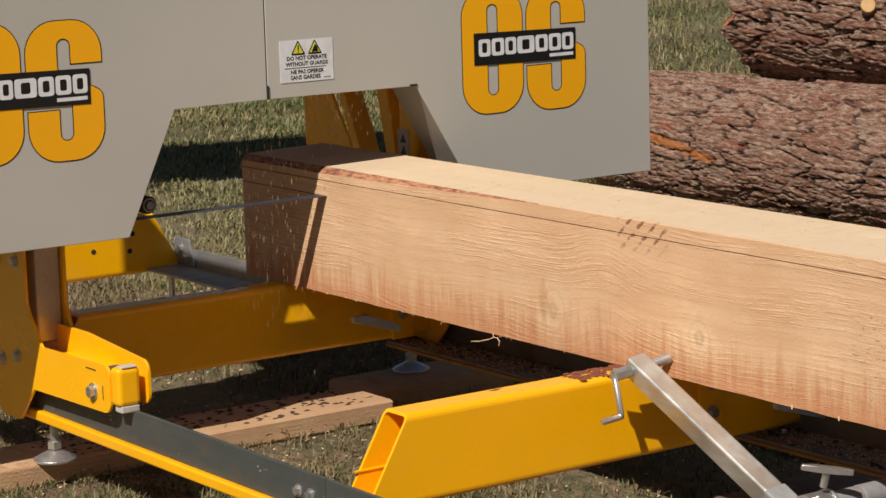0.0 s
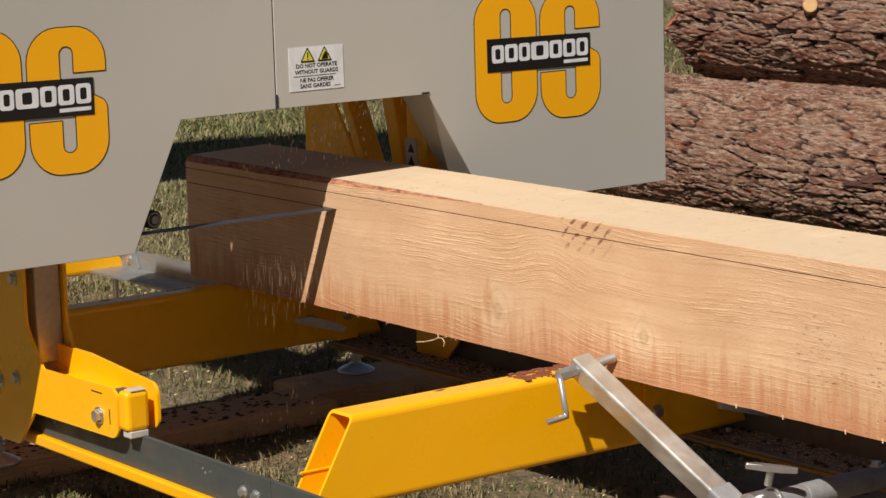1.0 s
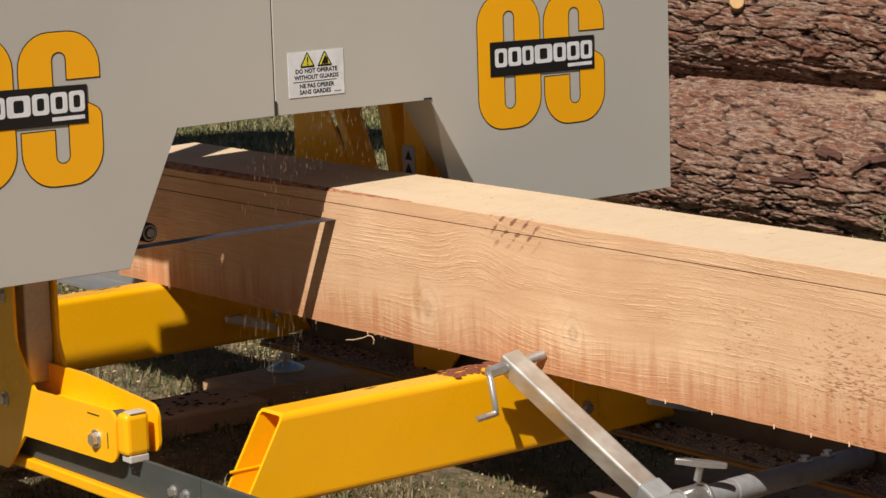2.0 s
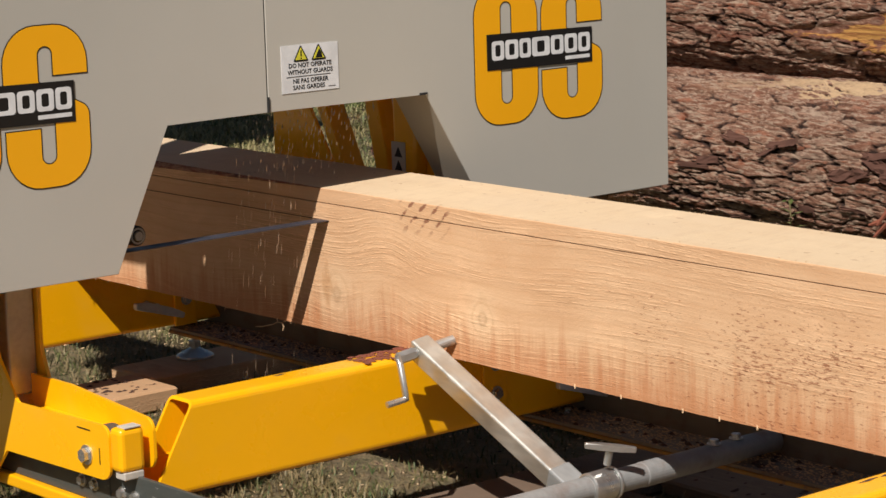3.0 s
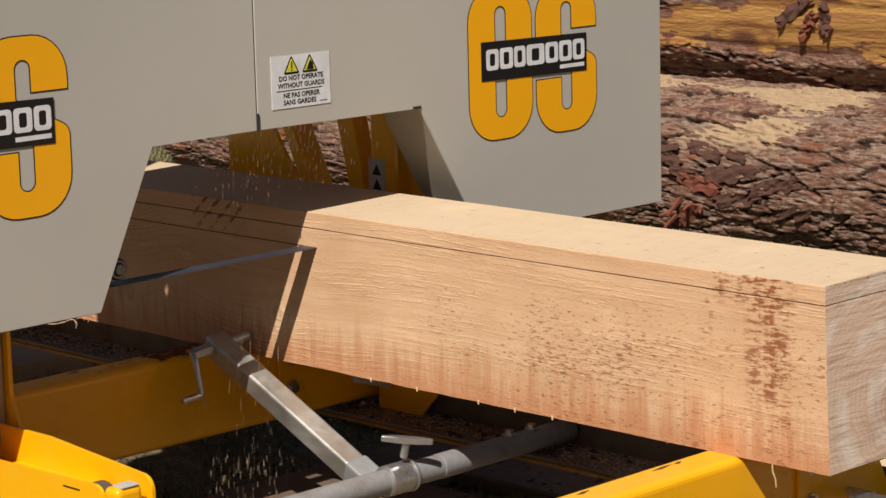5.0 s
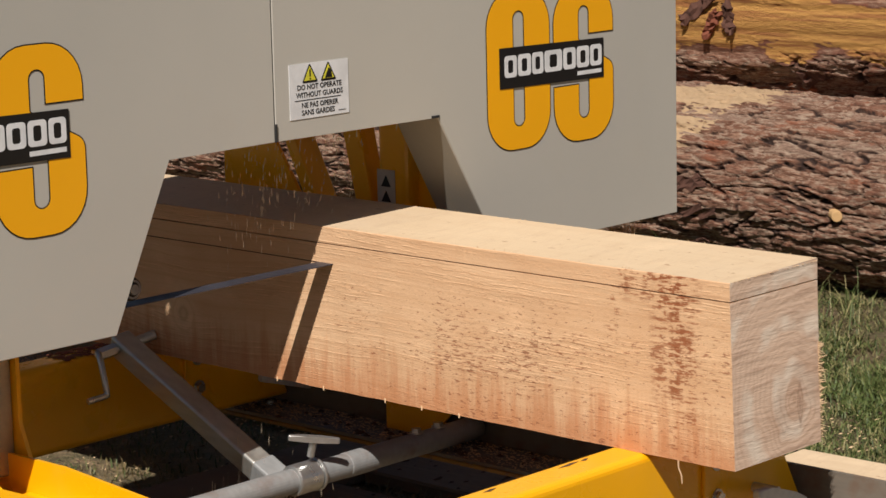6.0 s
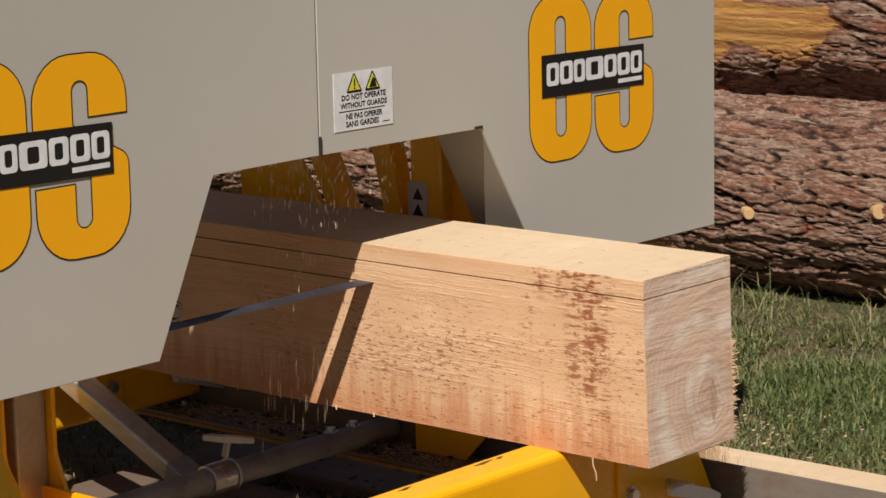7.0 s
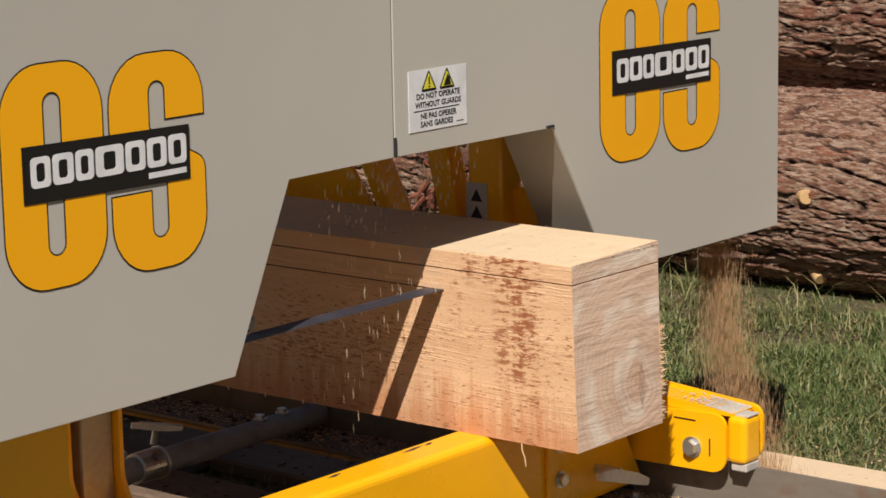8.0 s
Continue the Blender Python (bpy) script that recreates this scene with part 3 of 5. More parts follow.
def build_log(x0, x1, yc, zc, r, seed, material, label, bow=0.0, left_taper=1.0, step=0.0075, fine=250, scar=False):
    f1, f2, f3 = Field(seed), Field(seed + 1), Field(seed + 2)
    nu = int((x1 - x0) / step)
    # finer round the side that faces the track
    ring = np.concatenate([np.linspace(0, 0.21, 24, endpoint=False), np.linspace(0.21, 0.72, fine, endpoint=False), np.linspace(0.72, 1, 30, endpoint=False)])
    nv = len(ring)
    u, v = np.meshgrid(np.linspace(x0, x1, nu), ring, indexing="ij")
    w1, w2 = f3(u + 30, v, 5.0, 16) - 0.5, f2(u + 30, v, 14.0, 64) - 0.5
    w3 = f1(u + 30, v, 45.0, 192) - 0.5
    edge1, tone1 = plates(u + 30 + w1 * 0.16 + w2 * 0.050 + w3 * 0.014, v + w1 * 0.024 + w2 * 0.010 + w3 * 0.004, 4.6, 50, seed)
    edge2, tone2 = plates(u + 30 + w2 * 0.03 + w3 * 0.012, v + w1 * 0.016 + w2 * 0.006 + w3 * 0.004, 12.0, 96, seed + 7)
    c = f3(u + 30, v, 70, 256) * 0.6 + f1(u + 30, v, 120, 448) * 0.4
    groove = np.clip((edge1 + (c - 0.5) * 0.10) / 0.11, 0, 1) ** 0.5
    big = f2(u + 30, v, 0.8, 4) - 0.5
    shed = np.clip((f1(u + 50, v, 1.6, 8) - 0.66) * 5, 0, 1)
    # crack mask, from which the bark colour takes its painted groove shade
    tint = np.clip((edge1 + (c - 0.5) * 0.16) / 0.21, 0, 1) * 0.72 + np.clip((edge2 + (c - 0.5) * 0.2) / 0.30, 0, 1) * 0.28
    rad = r * (1 + big * 0.08) + 0.016 * (groove - 0.8) + 0.013 * (tone1 - 0.5) + 0.005 * (np.clip(edge2 / 0.16, 0, 1) - 0.7) + 0.005 * (tone2 - 0.5) + 0.007 * (c - 0.5) - 0.010 * shed
    if scar:
        # stripped of bark: smooth wood a little below the plates
        z = zc + r * np.sin(v * 2 * math.pi)
        wave = (f2(u + 11, v, 4, 24) - 0.5) * 0.05
        bare = np.clip((0.085 * np.clip((u + 2.95) / 0.7, 0, 1) * np.clip((-1.22 - u) / 0.25, 0, 1) - np.abs(z - 0.325 - 0.035 * (u + 2.2) + wave)) / 0.02, 0, 1) * (np.cos(v * 2 * math.pi) < 0)
        rad = rad * (1 - bare) + (r - 0.016 + 0.008 * f3(u + 30, v, 2.5, 90)) * bare
        tint = tint * (1 - bare) + bare
    rad *= 1 + (left_taper - 1) * np.clip((x0 + 2.0 - u) / 2.0, 0, 1)
    ang = v * 2 * math.pi
    sag = bow * np.sin((u - x0) / (x1 - x0) * math.pi)
    end = (f3(np.zeros_like(v), v, 1, 32) - 0.5) * 0.10
    px = u + end * np.clip(1 - (u - x0) / 0.12, 0, 1)
    verts = np.stack([px, yc + rad * np.cos(ang), zc + sag + rad * np.sin(ang)], -1).reshape(-1, 3)
    faces = [(i * nv + j, i * nv + (j + 1) % nv, (i + 1) * nv + (j + 1) % nv, (i + 1) * nv + j) for i in range(nu - 1) for j in range(nv)]
    extra = []
    for i, x in ((0, x0), (nu - 1, x1)):
        base = len(verts) + len(extra)
        ring = verts[i * nv:(i + 1) * nv]
        mid = ring.mean(0)
        for k in range(nv):
            extra.append(tuple(mid + (ring[k] - mid) * 0.55 + np.array([(0.05 if i == 0 else -0.02) * math.sin(k * 0.9), 0, 0])))
        extra.append(tuple(mid))
        for k in range(nv):
            m = (k + 1) % nv
            q = (i * nv + k, i * nv + m, base + m, base + k)
            t = (base + k, base + m, base + nv)
            faces += [q, t] if i else [q[::-1], t[::-1]]
    me = bpy.data.meshes.new("log")
    me.from_pydata(verts.tolist() + extra, [], faces)
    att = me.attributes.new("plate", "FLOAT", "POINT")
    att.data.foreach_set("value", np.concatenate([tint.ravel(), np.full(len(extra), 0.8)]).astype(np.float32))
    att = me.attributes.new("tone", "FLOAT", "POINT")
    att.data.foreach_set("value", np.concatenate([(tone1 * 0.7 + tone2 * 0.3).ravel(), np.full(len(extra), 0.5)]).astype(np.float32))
    me.materials.append(material)
    me.materials.append(HEART)
    idx = np.zeros(len(faces), np.int32)
    idx[(nu - 1) * nv:] = 1
    me.polygons.foreach_set("material_index", idx)
    me.polygons.foreach_set("use_smooth", np.ones(len(faces), bool))
    return tagged(new("log", me), label, "log", "stacked logs")


def build_logs():
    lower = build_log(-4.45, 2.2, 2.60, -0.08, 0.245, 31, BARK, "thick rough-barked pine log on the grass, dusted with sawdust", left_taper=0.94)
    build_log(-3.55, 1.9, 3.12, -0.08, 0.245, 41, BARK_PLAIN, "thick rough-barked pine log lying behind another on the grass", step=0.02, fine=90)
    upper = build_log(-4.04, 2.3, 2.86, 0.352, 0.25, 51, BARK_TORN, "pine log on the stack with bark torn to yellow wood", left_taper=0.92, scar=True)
    for owner, (x, y, z), size in ((lower, (-1.403, 2.35, -0.095), 0.014), (lower, (-1.03, 2.351, -0.056), 0.018),
                                   (lower, (-1.039, 2.434, -0.267), 0.016), (upper, (-3.383, 2.607, 0.411), 0.022)):
        out = Vector((0.25, y - (2.60 if owner is lower else 2.86), z - (-0.08 if owner is lower else 0.352))).normalized()
        at = Vector((x, y, z))
        part("branch_stub", rod(at - out * 0.03, at + out * 0.010, size * 1.15, n=14, r2=size, bevel=0.002), STUB, owner, "sawn-off branch stub")
    rng = random.Random(19)
    for k in range(4):
        a = Vector((-2.21 + rng.uniform(-0.05, 0.06), 2.36, -0.15 + rng.uniform(-0.03, 0.03)))
        b = a + Vector((rng.uniform(-0.05, 0.05), -0.03, rng.uniform(-0.06, 0.03)))
        part("torn_splinter", rod(a, b, 0.009, n=5, r2=0.003), SPLINTER, lower, "torn reddish splinter")
    bark_chunk(lower, (-2.13, 2.442, 0.110), 0.150, 0.060, 0.022, 10, 3, FLAKE, "dark slab of loose bark")
    for k, (x, z, ln, wd, turn, mat) in enumerate(((-1.985, 0.335, 0.085, 0.030, 55, SPLINTER), (-2.035, 0.375, 0.130, 0.035, 35, FLAKE), (-1.93, 0.355, 0.090, 0.030, 100, FLAKE),
                                                    (-1.665, 0.215, 0.110, 0.055, 20, FLAKE), (-1.745, 0.165, 0.080, 0.030, -20, HEART))):
        y = 2.86 - math.sqrt(0.246 ** 2 - (z - 0.352) ** 2)
        bark_chunk(upper, (x, y, z), ln, wd, 0.020, turn, 80 + k, mat, "torn bark and splinters", (2.86, 0.352))
    for k, (x, ang, ln, wd, turn) in enumerate(((-2.14, 158, 0.12, 0.036, -14), (-2.04, 170, 0.17, 0.040, 8), (-2.15, 178, 0.14, 0.040, -10), (-2.02, 186, 0.15, 0.034, 12),
                                                (-2.27, 164, 0.11, 0.030, -25), (-2.20, 200, 0.12, 0.044, 30), (-2.36, 172, 0.14, 0.030, 5), (-1.90, 176, 0.16, 0.036, 14))):
        c = (x, 2.60 + 0.247 * math.cos(math.radians(ang)), -0.08 + 0.247 * math.sin(math.radians(ang)))
        bark_chunk(lower, c, ln, wd, 0.014, turn, 60 + k, SPLINTER if k % 3 == 2 else FLAKE)
    # loose flakes of bark that lift off the lower log
    rng = np.random.RandomState(77)
    for k in range(16):
        x, a = rng.uniform(-3.0, -1.75), math.radians(rng.uniform(145, 215))
        c = Vector((x, 2.60 + 0.25 * math.cos(a), -0.08 + 0.25 * math.sin(a)))
        bm = bmesh.new()
        bmesh.ops.create_grid(bm, x_segments=5, y_segments=3, size=0.5)
        for v in bm.verts:
            v.co = Vector((v.co.x * rng.uniform(0.8, 1.1), v.co.y + 0.15 * math.sin(v.co.x * 5), v.co.x ** 2 * 0.6 + rng.uniform(-0.06, 0.06)))
        bmesh.ops.solidify(bm, geom=bm.faces[:], thickness=0.08)
        m = Matrix.Translation(c) @ Vector((0, math.cos(a), math.sin(a))).to_track_quat("Z", "X").to_matrix().to_4x4() @ pose(0, 0, 0, 0, 0, 90 + rng.uniform(-25, 25)) @ Matrix.Diagonal((rng.uniform(0.05, 0.13), rng.uniform(0.010, 0.022), 0.03, 1))
        bm.transform(m)
        part("bark_flake", bm, FLAKE, lower)


def bark_chunk(owner, at, length, width, thick, turn, seed, material, label="", centre=(2.60, -0.08)):
    """A ragged slab of bark, lifted off the log."""
    rng = np.random.RandomState(seed)
    bm = bmesh.new()
    bmesh.ops.create_grid(bm, x_segments=9, y_segments=4, size=0.5)
    for v in bm.verts:
        ragged = 1 + 0.35 * rng.uniform(-1, 1)
        v.co = Vector((v.co.x * (1 + 0.15 * rng.uniform(-1, 1)), v.co.y * ragged * (1.1 - 1.2 * v.co.x ** 2), 0.9 * v.co.x ** 2 + 0.35 * rng.uniform(-1, 1)))
    bmesh.ops.solidify(bm, geom=bm.faces[:], thickness=0.5)
    out = Vector((0, at[1] - centre[0], at[2] - centre[1])).normalized()
    along = Vector((1, 0, 0))
    m = Matrix.Translation(at) @ Matrix((along, out.cross(along), out)).transposed().to_4x4() @ pose(0, 0, 0, 0, 0, turn) @ Matrix.Diagonal((length, width, thick, 1))
    bm.transform(m)
    part("bark_chunk", bm, material, owner, label)


def build_shade_tree():
    """An unseen young tree beside the track, added to shade the lawn behind it."""
    rng = random.Random(2)
    x, y = -5.05, -0.45
    tree = new("tree", None)
    tree.location = (x, y, GROUND)
    tagged(tree, "unseen slender young tree with a small leafy crown, added for shade", "tree")
    bm = rod((0, 0, 0), (0.03, 0.02, 1.7), 0.06, n=12, r2=0.04)
    rod((0.03, 0.02, 1.7), (0.0, 0.05, 3.5), 0.04, bm, n=10, r2=0.012)
    for k in range(9):
        a, z = k * 2.4, 2.5 + k * 0.13
        rod((0.02, 0.03, z), (0.02 + 0.42 * math.cos(a), 0.03 + 0.42 * math.sin(a), z + 0.3), 0.014, bm, n=6, r2=0.004)
    part("trunk", bm, FLAKE, tree)
    verts, faces = [], []
    for _ in range(9000):
        d = Vector((rng.gauss(0, 1), rng.gauss(0, 1), rng.gauss(0, 1))).normalized() * rng.random() ** 0.4
        c = Vector((-0.06 + d.x * 0.55 + d.y * 0.22, 0.40 + d.y * 1.0, 3.3 + d.z * 0.45))
        u = Vector((rng.gauss(0, 1), rng.gauss(0, 1), rng.gauss(0, 1))).normalized() * 0.05
        w = u.orthogonal() * 0.6
        b = len(verts)
        verts += [tuple(c - u), tuple(c + w), tuple(c + u), tuple(c - w)]
        faces.append((b, b + 1, b + 2, b + 3))
    me = bpy.data.meshes.new("crown")
    me.from_pydata(verts, [], faces)
    me.materials.append(GRASS)
    new("crown", me).parent = tree


def build_weed():
    rng = random.Random(23)
    weed = new("weed", None)
    weed.location = (-2.50, 2.30, GROUND)
    tagged(weed, "small leafy green weed growing against the log", "weed")
    part("stem", rod((0, 0, 0), (-0.03, 0.01, 0.20), 0.003, n=6, r2=0.0015), GRASS, weed)
    for k in range(16):
        z, a = 0.04 + k * 0.0105, k * 2.4
        d = Vector((math.cos(a), math.sin(a), rng.uniform(0.1, 0.7))).normalized()
        o = Vector((-0.03 * z / 0.2, 0.01 * z / 0.2, z))
        w = d.cross(Vector((0, 0, 1))).normalized() * 0.008
        ln = rng.uniform(0.03, 0.055)
        bm = bmesh.new()
        v = [bm.verts.new(o), bm.verts.new(o + d * ln * 0.45 + w), bm.verts.new(o + d * ln + Vector((0, 0, -0.008))), bm.verts.new(o + d * ln * 0.45 - w), bm.verts.new(o + d * ln * 0.45 + Vector((0, 0, -0.003)))]
        for f in ((0, 1, 4), (1, 2, 4), (2, 3, 4), (3, 0, 4)):
            bm.faces.new([v[i] for i in f])
        part("leaf", bm, GRASS, weed)


# ---- timber under the mill ----
def plank(x0, x1, y0, y1, z0, z1, mat, label, category="plank", turn=0.0, group="", name="plank", bend=0.004, seed=0):
    rng = random.Random(seed)
    bm = box(x0, x1, y0, y1, z0, z1, 0.005)
    bmesh.ops.bisect_plane(bm, geom=bm.verts[:] + bm.edges[:] + bm.faces[:], plane_co=((x0 + x1) / 2, (y0 + y1) / 2, 0), plane_no=(1, 0, 0) if x1 - x0 > y1 - y0 else (0, 1, 0))
    for v in bm.verts:
        v.co += Vector((rng.uniform(-1, 1), rng.uniform(-1, 1), 0)) * bend * 0.6
    c = Vector(((x0 + x1) / 2, (y0 + y1) / 2, 0))
    bm.transform(Matrix.Translation(c) @ pose(0, 0, 0, 0, 0, turn) @ Matrix.Translation(-c))
    return thing(name, bm, mat, label, category, group)


def build_sleepers():
    g = "sleepers under the mill"
    lab = "sawn wooden sleeper plank with bark crumbs, lying on the grass"
    top = -0.280
    plank(-2.64, -2.455, -1.35, 0.225, top - 0.048, top, OLD, lab, "sleeper", 0, g, "sleeper", seed=1)
    plank(-2.735, -2.545, 0.232, 1.00, top - 0.048, top, OLD, lab, "sleeper", 0, g, "sleeper", seed=2)
    plank(-1.372, -1.20, -1.2, 0.95, top - 0.048, top, OLD_SHADED, lab, "sleeper", 0, g, "sleeper", seed=3)
    plank(-0.30, -0.12, -1.2, 0.60, top - 0.048, top, OLD, lab, "sleeper", 0, g, "sleeper", seed=4)
    plank(-3.80, -3.63, -1.0, 0.90, top - 0.048, top, OLD, lab, "sleeper", 0, g, "sleeper", seed=5)
    b = "boards under the track"
    lab = "rough sawn board under the track, strewn with bark crumbs"
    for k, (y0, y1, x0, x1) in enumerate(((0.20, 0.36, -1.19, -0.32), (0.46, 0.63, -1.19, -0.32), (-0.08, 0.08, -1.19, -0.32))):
        plank(x0, x1, y0, y1, GROUND, GROUND + 0.026, OLD_SHADED, lab, "board", 0.6 * k - 0.5, b, "board", seed=10 + k)
    plank(-0.62, 1.6, 0.70, 1.10, GROUND, GROUND + 0.03, TOPWOOD, "pale fresh-sawn slab lying on the grass beside the track", "board", 1.0, "", "slab", seed=20)
    # crumbs on the planks
    rng = np.random.RandomState(5)
    verts, faces = [], []
    for _ in range(420):
        if rng.rand() < 0.6:
            x, y, z = rng.uniform(-2.63, -2.47), rng.uniform(-0.6, 0.2), top
        else:
            x, y, z = rng.uniform(-1.2, -0.4), rng.choice([rng.uniform(0.21, 0.35), rng.uniform(0.47, 0.62), rng.uniform(-0.07, 0.07)]), GROUND + 0.026
        s = rng.uniform(0.0015, 0.0065)
        b0 = len(verts)
        for q in range(5):
            verts.append((x + s * rng.uniform(0.7, 1.4) * math.cos(q * 1.2566), y + s * 1.5 * rng.uniform(0.7, 1.4) * math.sin(q * 1.2566), z + 0.0005))
        verts.append((x, y, z + s * 0.6))
        faces += [(b0 + q, b0 + (q + 1) % 5, b0 + 5) for q in range(5)]
    me = bpy.data.meshes.new("plank_crumbs")
    me.from_pydata(verts, [], faces)
    me.materials.append(CRUMB)
    tagged(new("plank_crumbs", me), "dark bark crumbs scattered on the planks", "litter", kind="stuff")


# ---- track ----
def tube_outline(x0, x1, z0, z1, r):
    return rounded([(x0, z0), (x1, z0), (x1, z1), (x0, z1)], r, 4)


def build_bunk(xr, tee_y, tee_z, plate_y, group, feet, fitted=True):
    """A rectangular tube across the track with raked ends; xr: its face towards the camera's end."""
    body = new("log_bunk", None)
    body.location = (xr, 0, 0)
    tagged(body, "yellow painted rectangular steel tube bunk with raked open ends", "log bunk", group)

    def near(z):
        return -0.500 + z * 0.59

    def far(z):
        return 0.305 - z * 0.54
    bm = bmesh.new()
    loops = []
    for inset in (0.0, 0.0055):
        o = tube_outline(-0.070 + inset, -inset, -0.158 + inset, -inset, 0.012 - inset * 0.8)
        for end in (near, far):
            loops.append([bm.verts.new((x, end(z), z)) for x, z in o])
    n = len(loops[0])
    for a, b in ((loops[0], loops[1]), (loops[3], loops[2]), (loops[2], loops[0]), (loops[1], loops[3])):
        for i in range(n):
            bm.faces.new((a[i], a[(i + 1) % n], b[(i + 1) % n], b[i]))
    part("tube", bm, YELLOW, body)
    for y, ln in ((-0.14, 0.05), (-0.09, 0.02), (-0.30, 0.03)):
        bm = prism([(-0.050, y), (-0.046, y + ln * 0.4), (-0.052, y + ln), (-0.054, y + ln * 0.6)], "z", 0.0001, 0.0005)
        part("scratch", bm, CRUMB, body, "dark scratch in the paint")
    # weld seam line inside the open end
    part("weld_bead", rod((-0.0645, -0.57, -0.10), (-0.0645, 0.2, -0.10), 0.0025, n=6), YELLOW, body)
    if fitted:
        part("mounting_plate", box(0.0, 0.007, plate_y, plate_y + 0.057, -0.158, -0.012, 0.002), YELLOW, body)
        for z in (-0.045, -0.10):
            hexbolt((0.007, plate_y + 0.03, z), (1, 0, 0), 0.010, body)
        bm = rod((0.0, tee_y + 0.06, tee_z), (0.045, tee_y + 0.06, tee_z), 0.008)
        part("tee_stem", bm, ZINC, body)
        bm = prism(rounded([(tee_y, tee_z + 0.016), (tee_y + 0.035, tee_z + 0.014), (tee_y + 0.095, tee_z - 0.006), (tee_y + 0.128, tee_z - 0.022), (tee_y + 0.124, tee_z - 0.034), (tee_y + 0.09, tee_z - 0.024), (tee_y + 0.03, tee_z - 0.006), (tee_y, tee_z + 0.002)], 0.004, 3), "x", 0.040, 0.054, bevel=0.003)
        part("tee_handle", bm, CAST, body, "zinc tee handle")
    else:
        for y, z in ((0.13, -0.085), (0.245, -0.05), (0.235, -0.095)):
            part("bolt_hole", rod((-0.001, y, z), (0.0006, y, z), 0.007, n=14), RUBBER, body)
    # levelling feet under both rails
    for x, y in feet:
        z = -0.280
        foot = part("levelling_foot", rod((x, y, z + 0.018), (x, y, -0.16), 0.0085, n=14), ZINC, body, "threaded levelling foot with round pad")
        bm = rod((x, y, z), (x, y, z + 0.007), 0.044, n=32, bevel=0.002)
        rod((x, y, z + 0.007), (x, y, z + 0.014), 0.042, bm, n=32, r2=0.030)
        rod((x, y, z + 0.014), (x, y, z + 0.022), 0.028, bm, n=32, r2=0.014)
        part("foot_pad", bm, ZINC, foot)
        part("lock_nut", rod((x, y, z + 0.026), (x, y, z + 0.040), 0.015, n=6), ZINC, foot)
    return body


def build_far_rail():
    """The rail beyond the beam: its upright leg stands outside, its foot reaches in and holds sawdust."""
    rail = new("running_rail", None)
    rail.location = (0, 0.40, 0)
    tagged(rail, "dark steel angle rail beyond the beam, its foot covered with sawdust", "rail", "running rails")
    x0, x1 = -2.575, 1.4
    joints = [x0, -1.39, -0.20, x1]
    for a, b in zip(joints, joints[1:]):
        bm = prism([(-0.110, -0.179), (0.004, -0.179), (0.004, -0.103), (-0.004, -0.103), (-0.004, -0.173), (-0.110, -0.173)], "x", a + 0.0015, b - 0.0015, bevel=0.001)
        part("rail_angle", bm, RAIL_FAR, rail, "dark steel angle")
    part("channel", box(x0, x1, -0.113, 0.02, -0.187, -0.1795, 0.002), YELLOW_DARK, rail, "yellow channel edge")
    for x in joints[1:-1]:
        for dx in (-0.06, 0.06):
            hexbolt((x + dx, -0.045, -0.173), (0, 0, 1), 0.008, rail)
    rng = random.Random(3)
    for name, mat, count, label in (("sawdust_layer", FALLING, 7000, "sawdust lying on the rail foot"), ("crumb_scatter", CRUMB, 260, "bark crumbs lying on the rail foot")):
        verts, faces = [], []
        for _ in range(count):
            x, y = rng.uniform(-2.6, 0.6), -0.108 + rng.random() ** 0.8 * 0.10
            s = rng.uniform(0.0006, 0.0022) if mat is FALLING else rng.uniform(0.002, 0.007)
            b = len(verts)
            verts += [(x - s * 1.6, y, -0.1729), (x, y - s, -0.1729), (x + s * 1.6, y, -0.1729), (x, y + s, -0.1729), (x, y, -0.1729 + s * 0.8)]
            faces += [(b, b + 1, b + 4), (b + 1, b + 2, b + 4), (b + 2, b + 3, b + 4), (b + 3, b, b + 4)]
        me = bpy.data.meshes.new(name)
        me.from_pydata(verts, [], faces)
        me.materials.append(mat)
        ob = new(name, me)
        ob.parent = rail
        tagged(ob, label, kind="stuff")


def build_rail(y, paint_mat, name, label):
    """An angle-steel running rail on a yellow channel."""
    rail = new(name, None)
    rail.location = (0, y, 0)
    tagged(rail, label, "rail", "running rails")
    x0, x1 = -4.6, 1.4
    joints = [x0, -3.77, -2.58, -1.39, -0.20, x1]
    for a, b in zip(joints, joints[1:]):
        bm = box(a + 0.0015, b - 0.0015, -0.005, 0.003, -0.170, -0.103, 0.0015)
        part("rail_angle", bm, RAIL, rail, "dark mill-scaled steel angle")
    out = prism(rounded([(-0.017, -0.192), (0.045, -0.192), (0.045, -0.1705), (-0.017, -0.1705)], 0.004, 3), "x", x0, x1)
    part("channel", out, paint_mat, rail)
    for x in joints[1:-1]:
        for dx in (-0.085, -0.046, 0.037, 0.076):
            hexbolt((x + dx, -0.005, -0.140), (0, -1, 0), 0.0085, rail)
    return rail


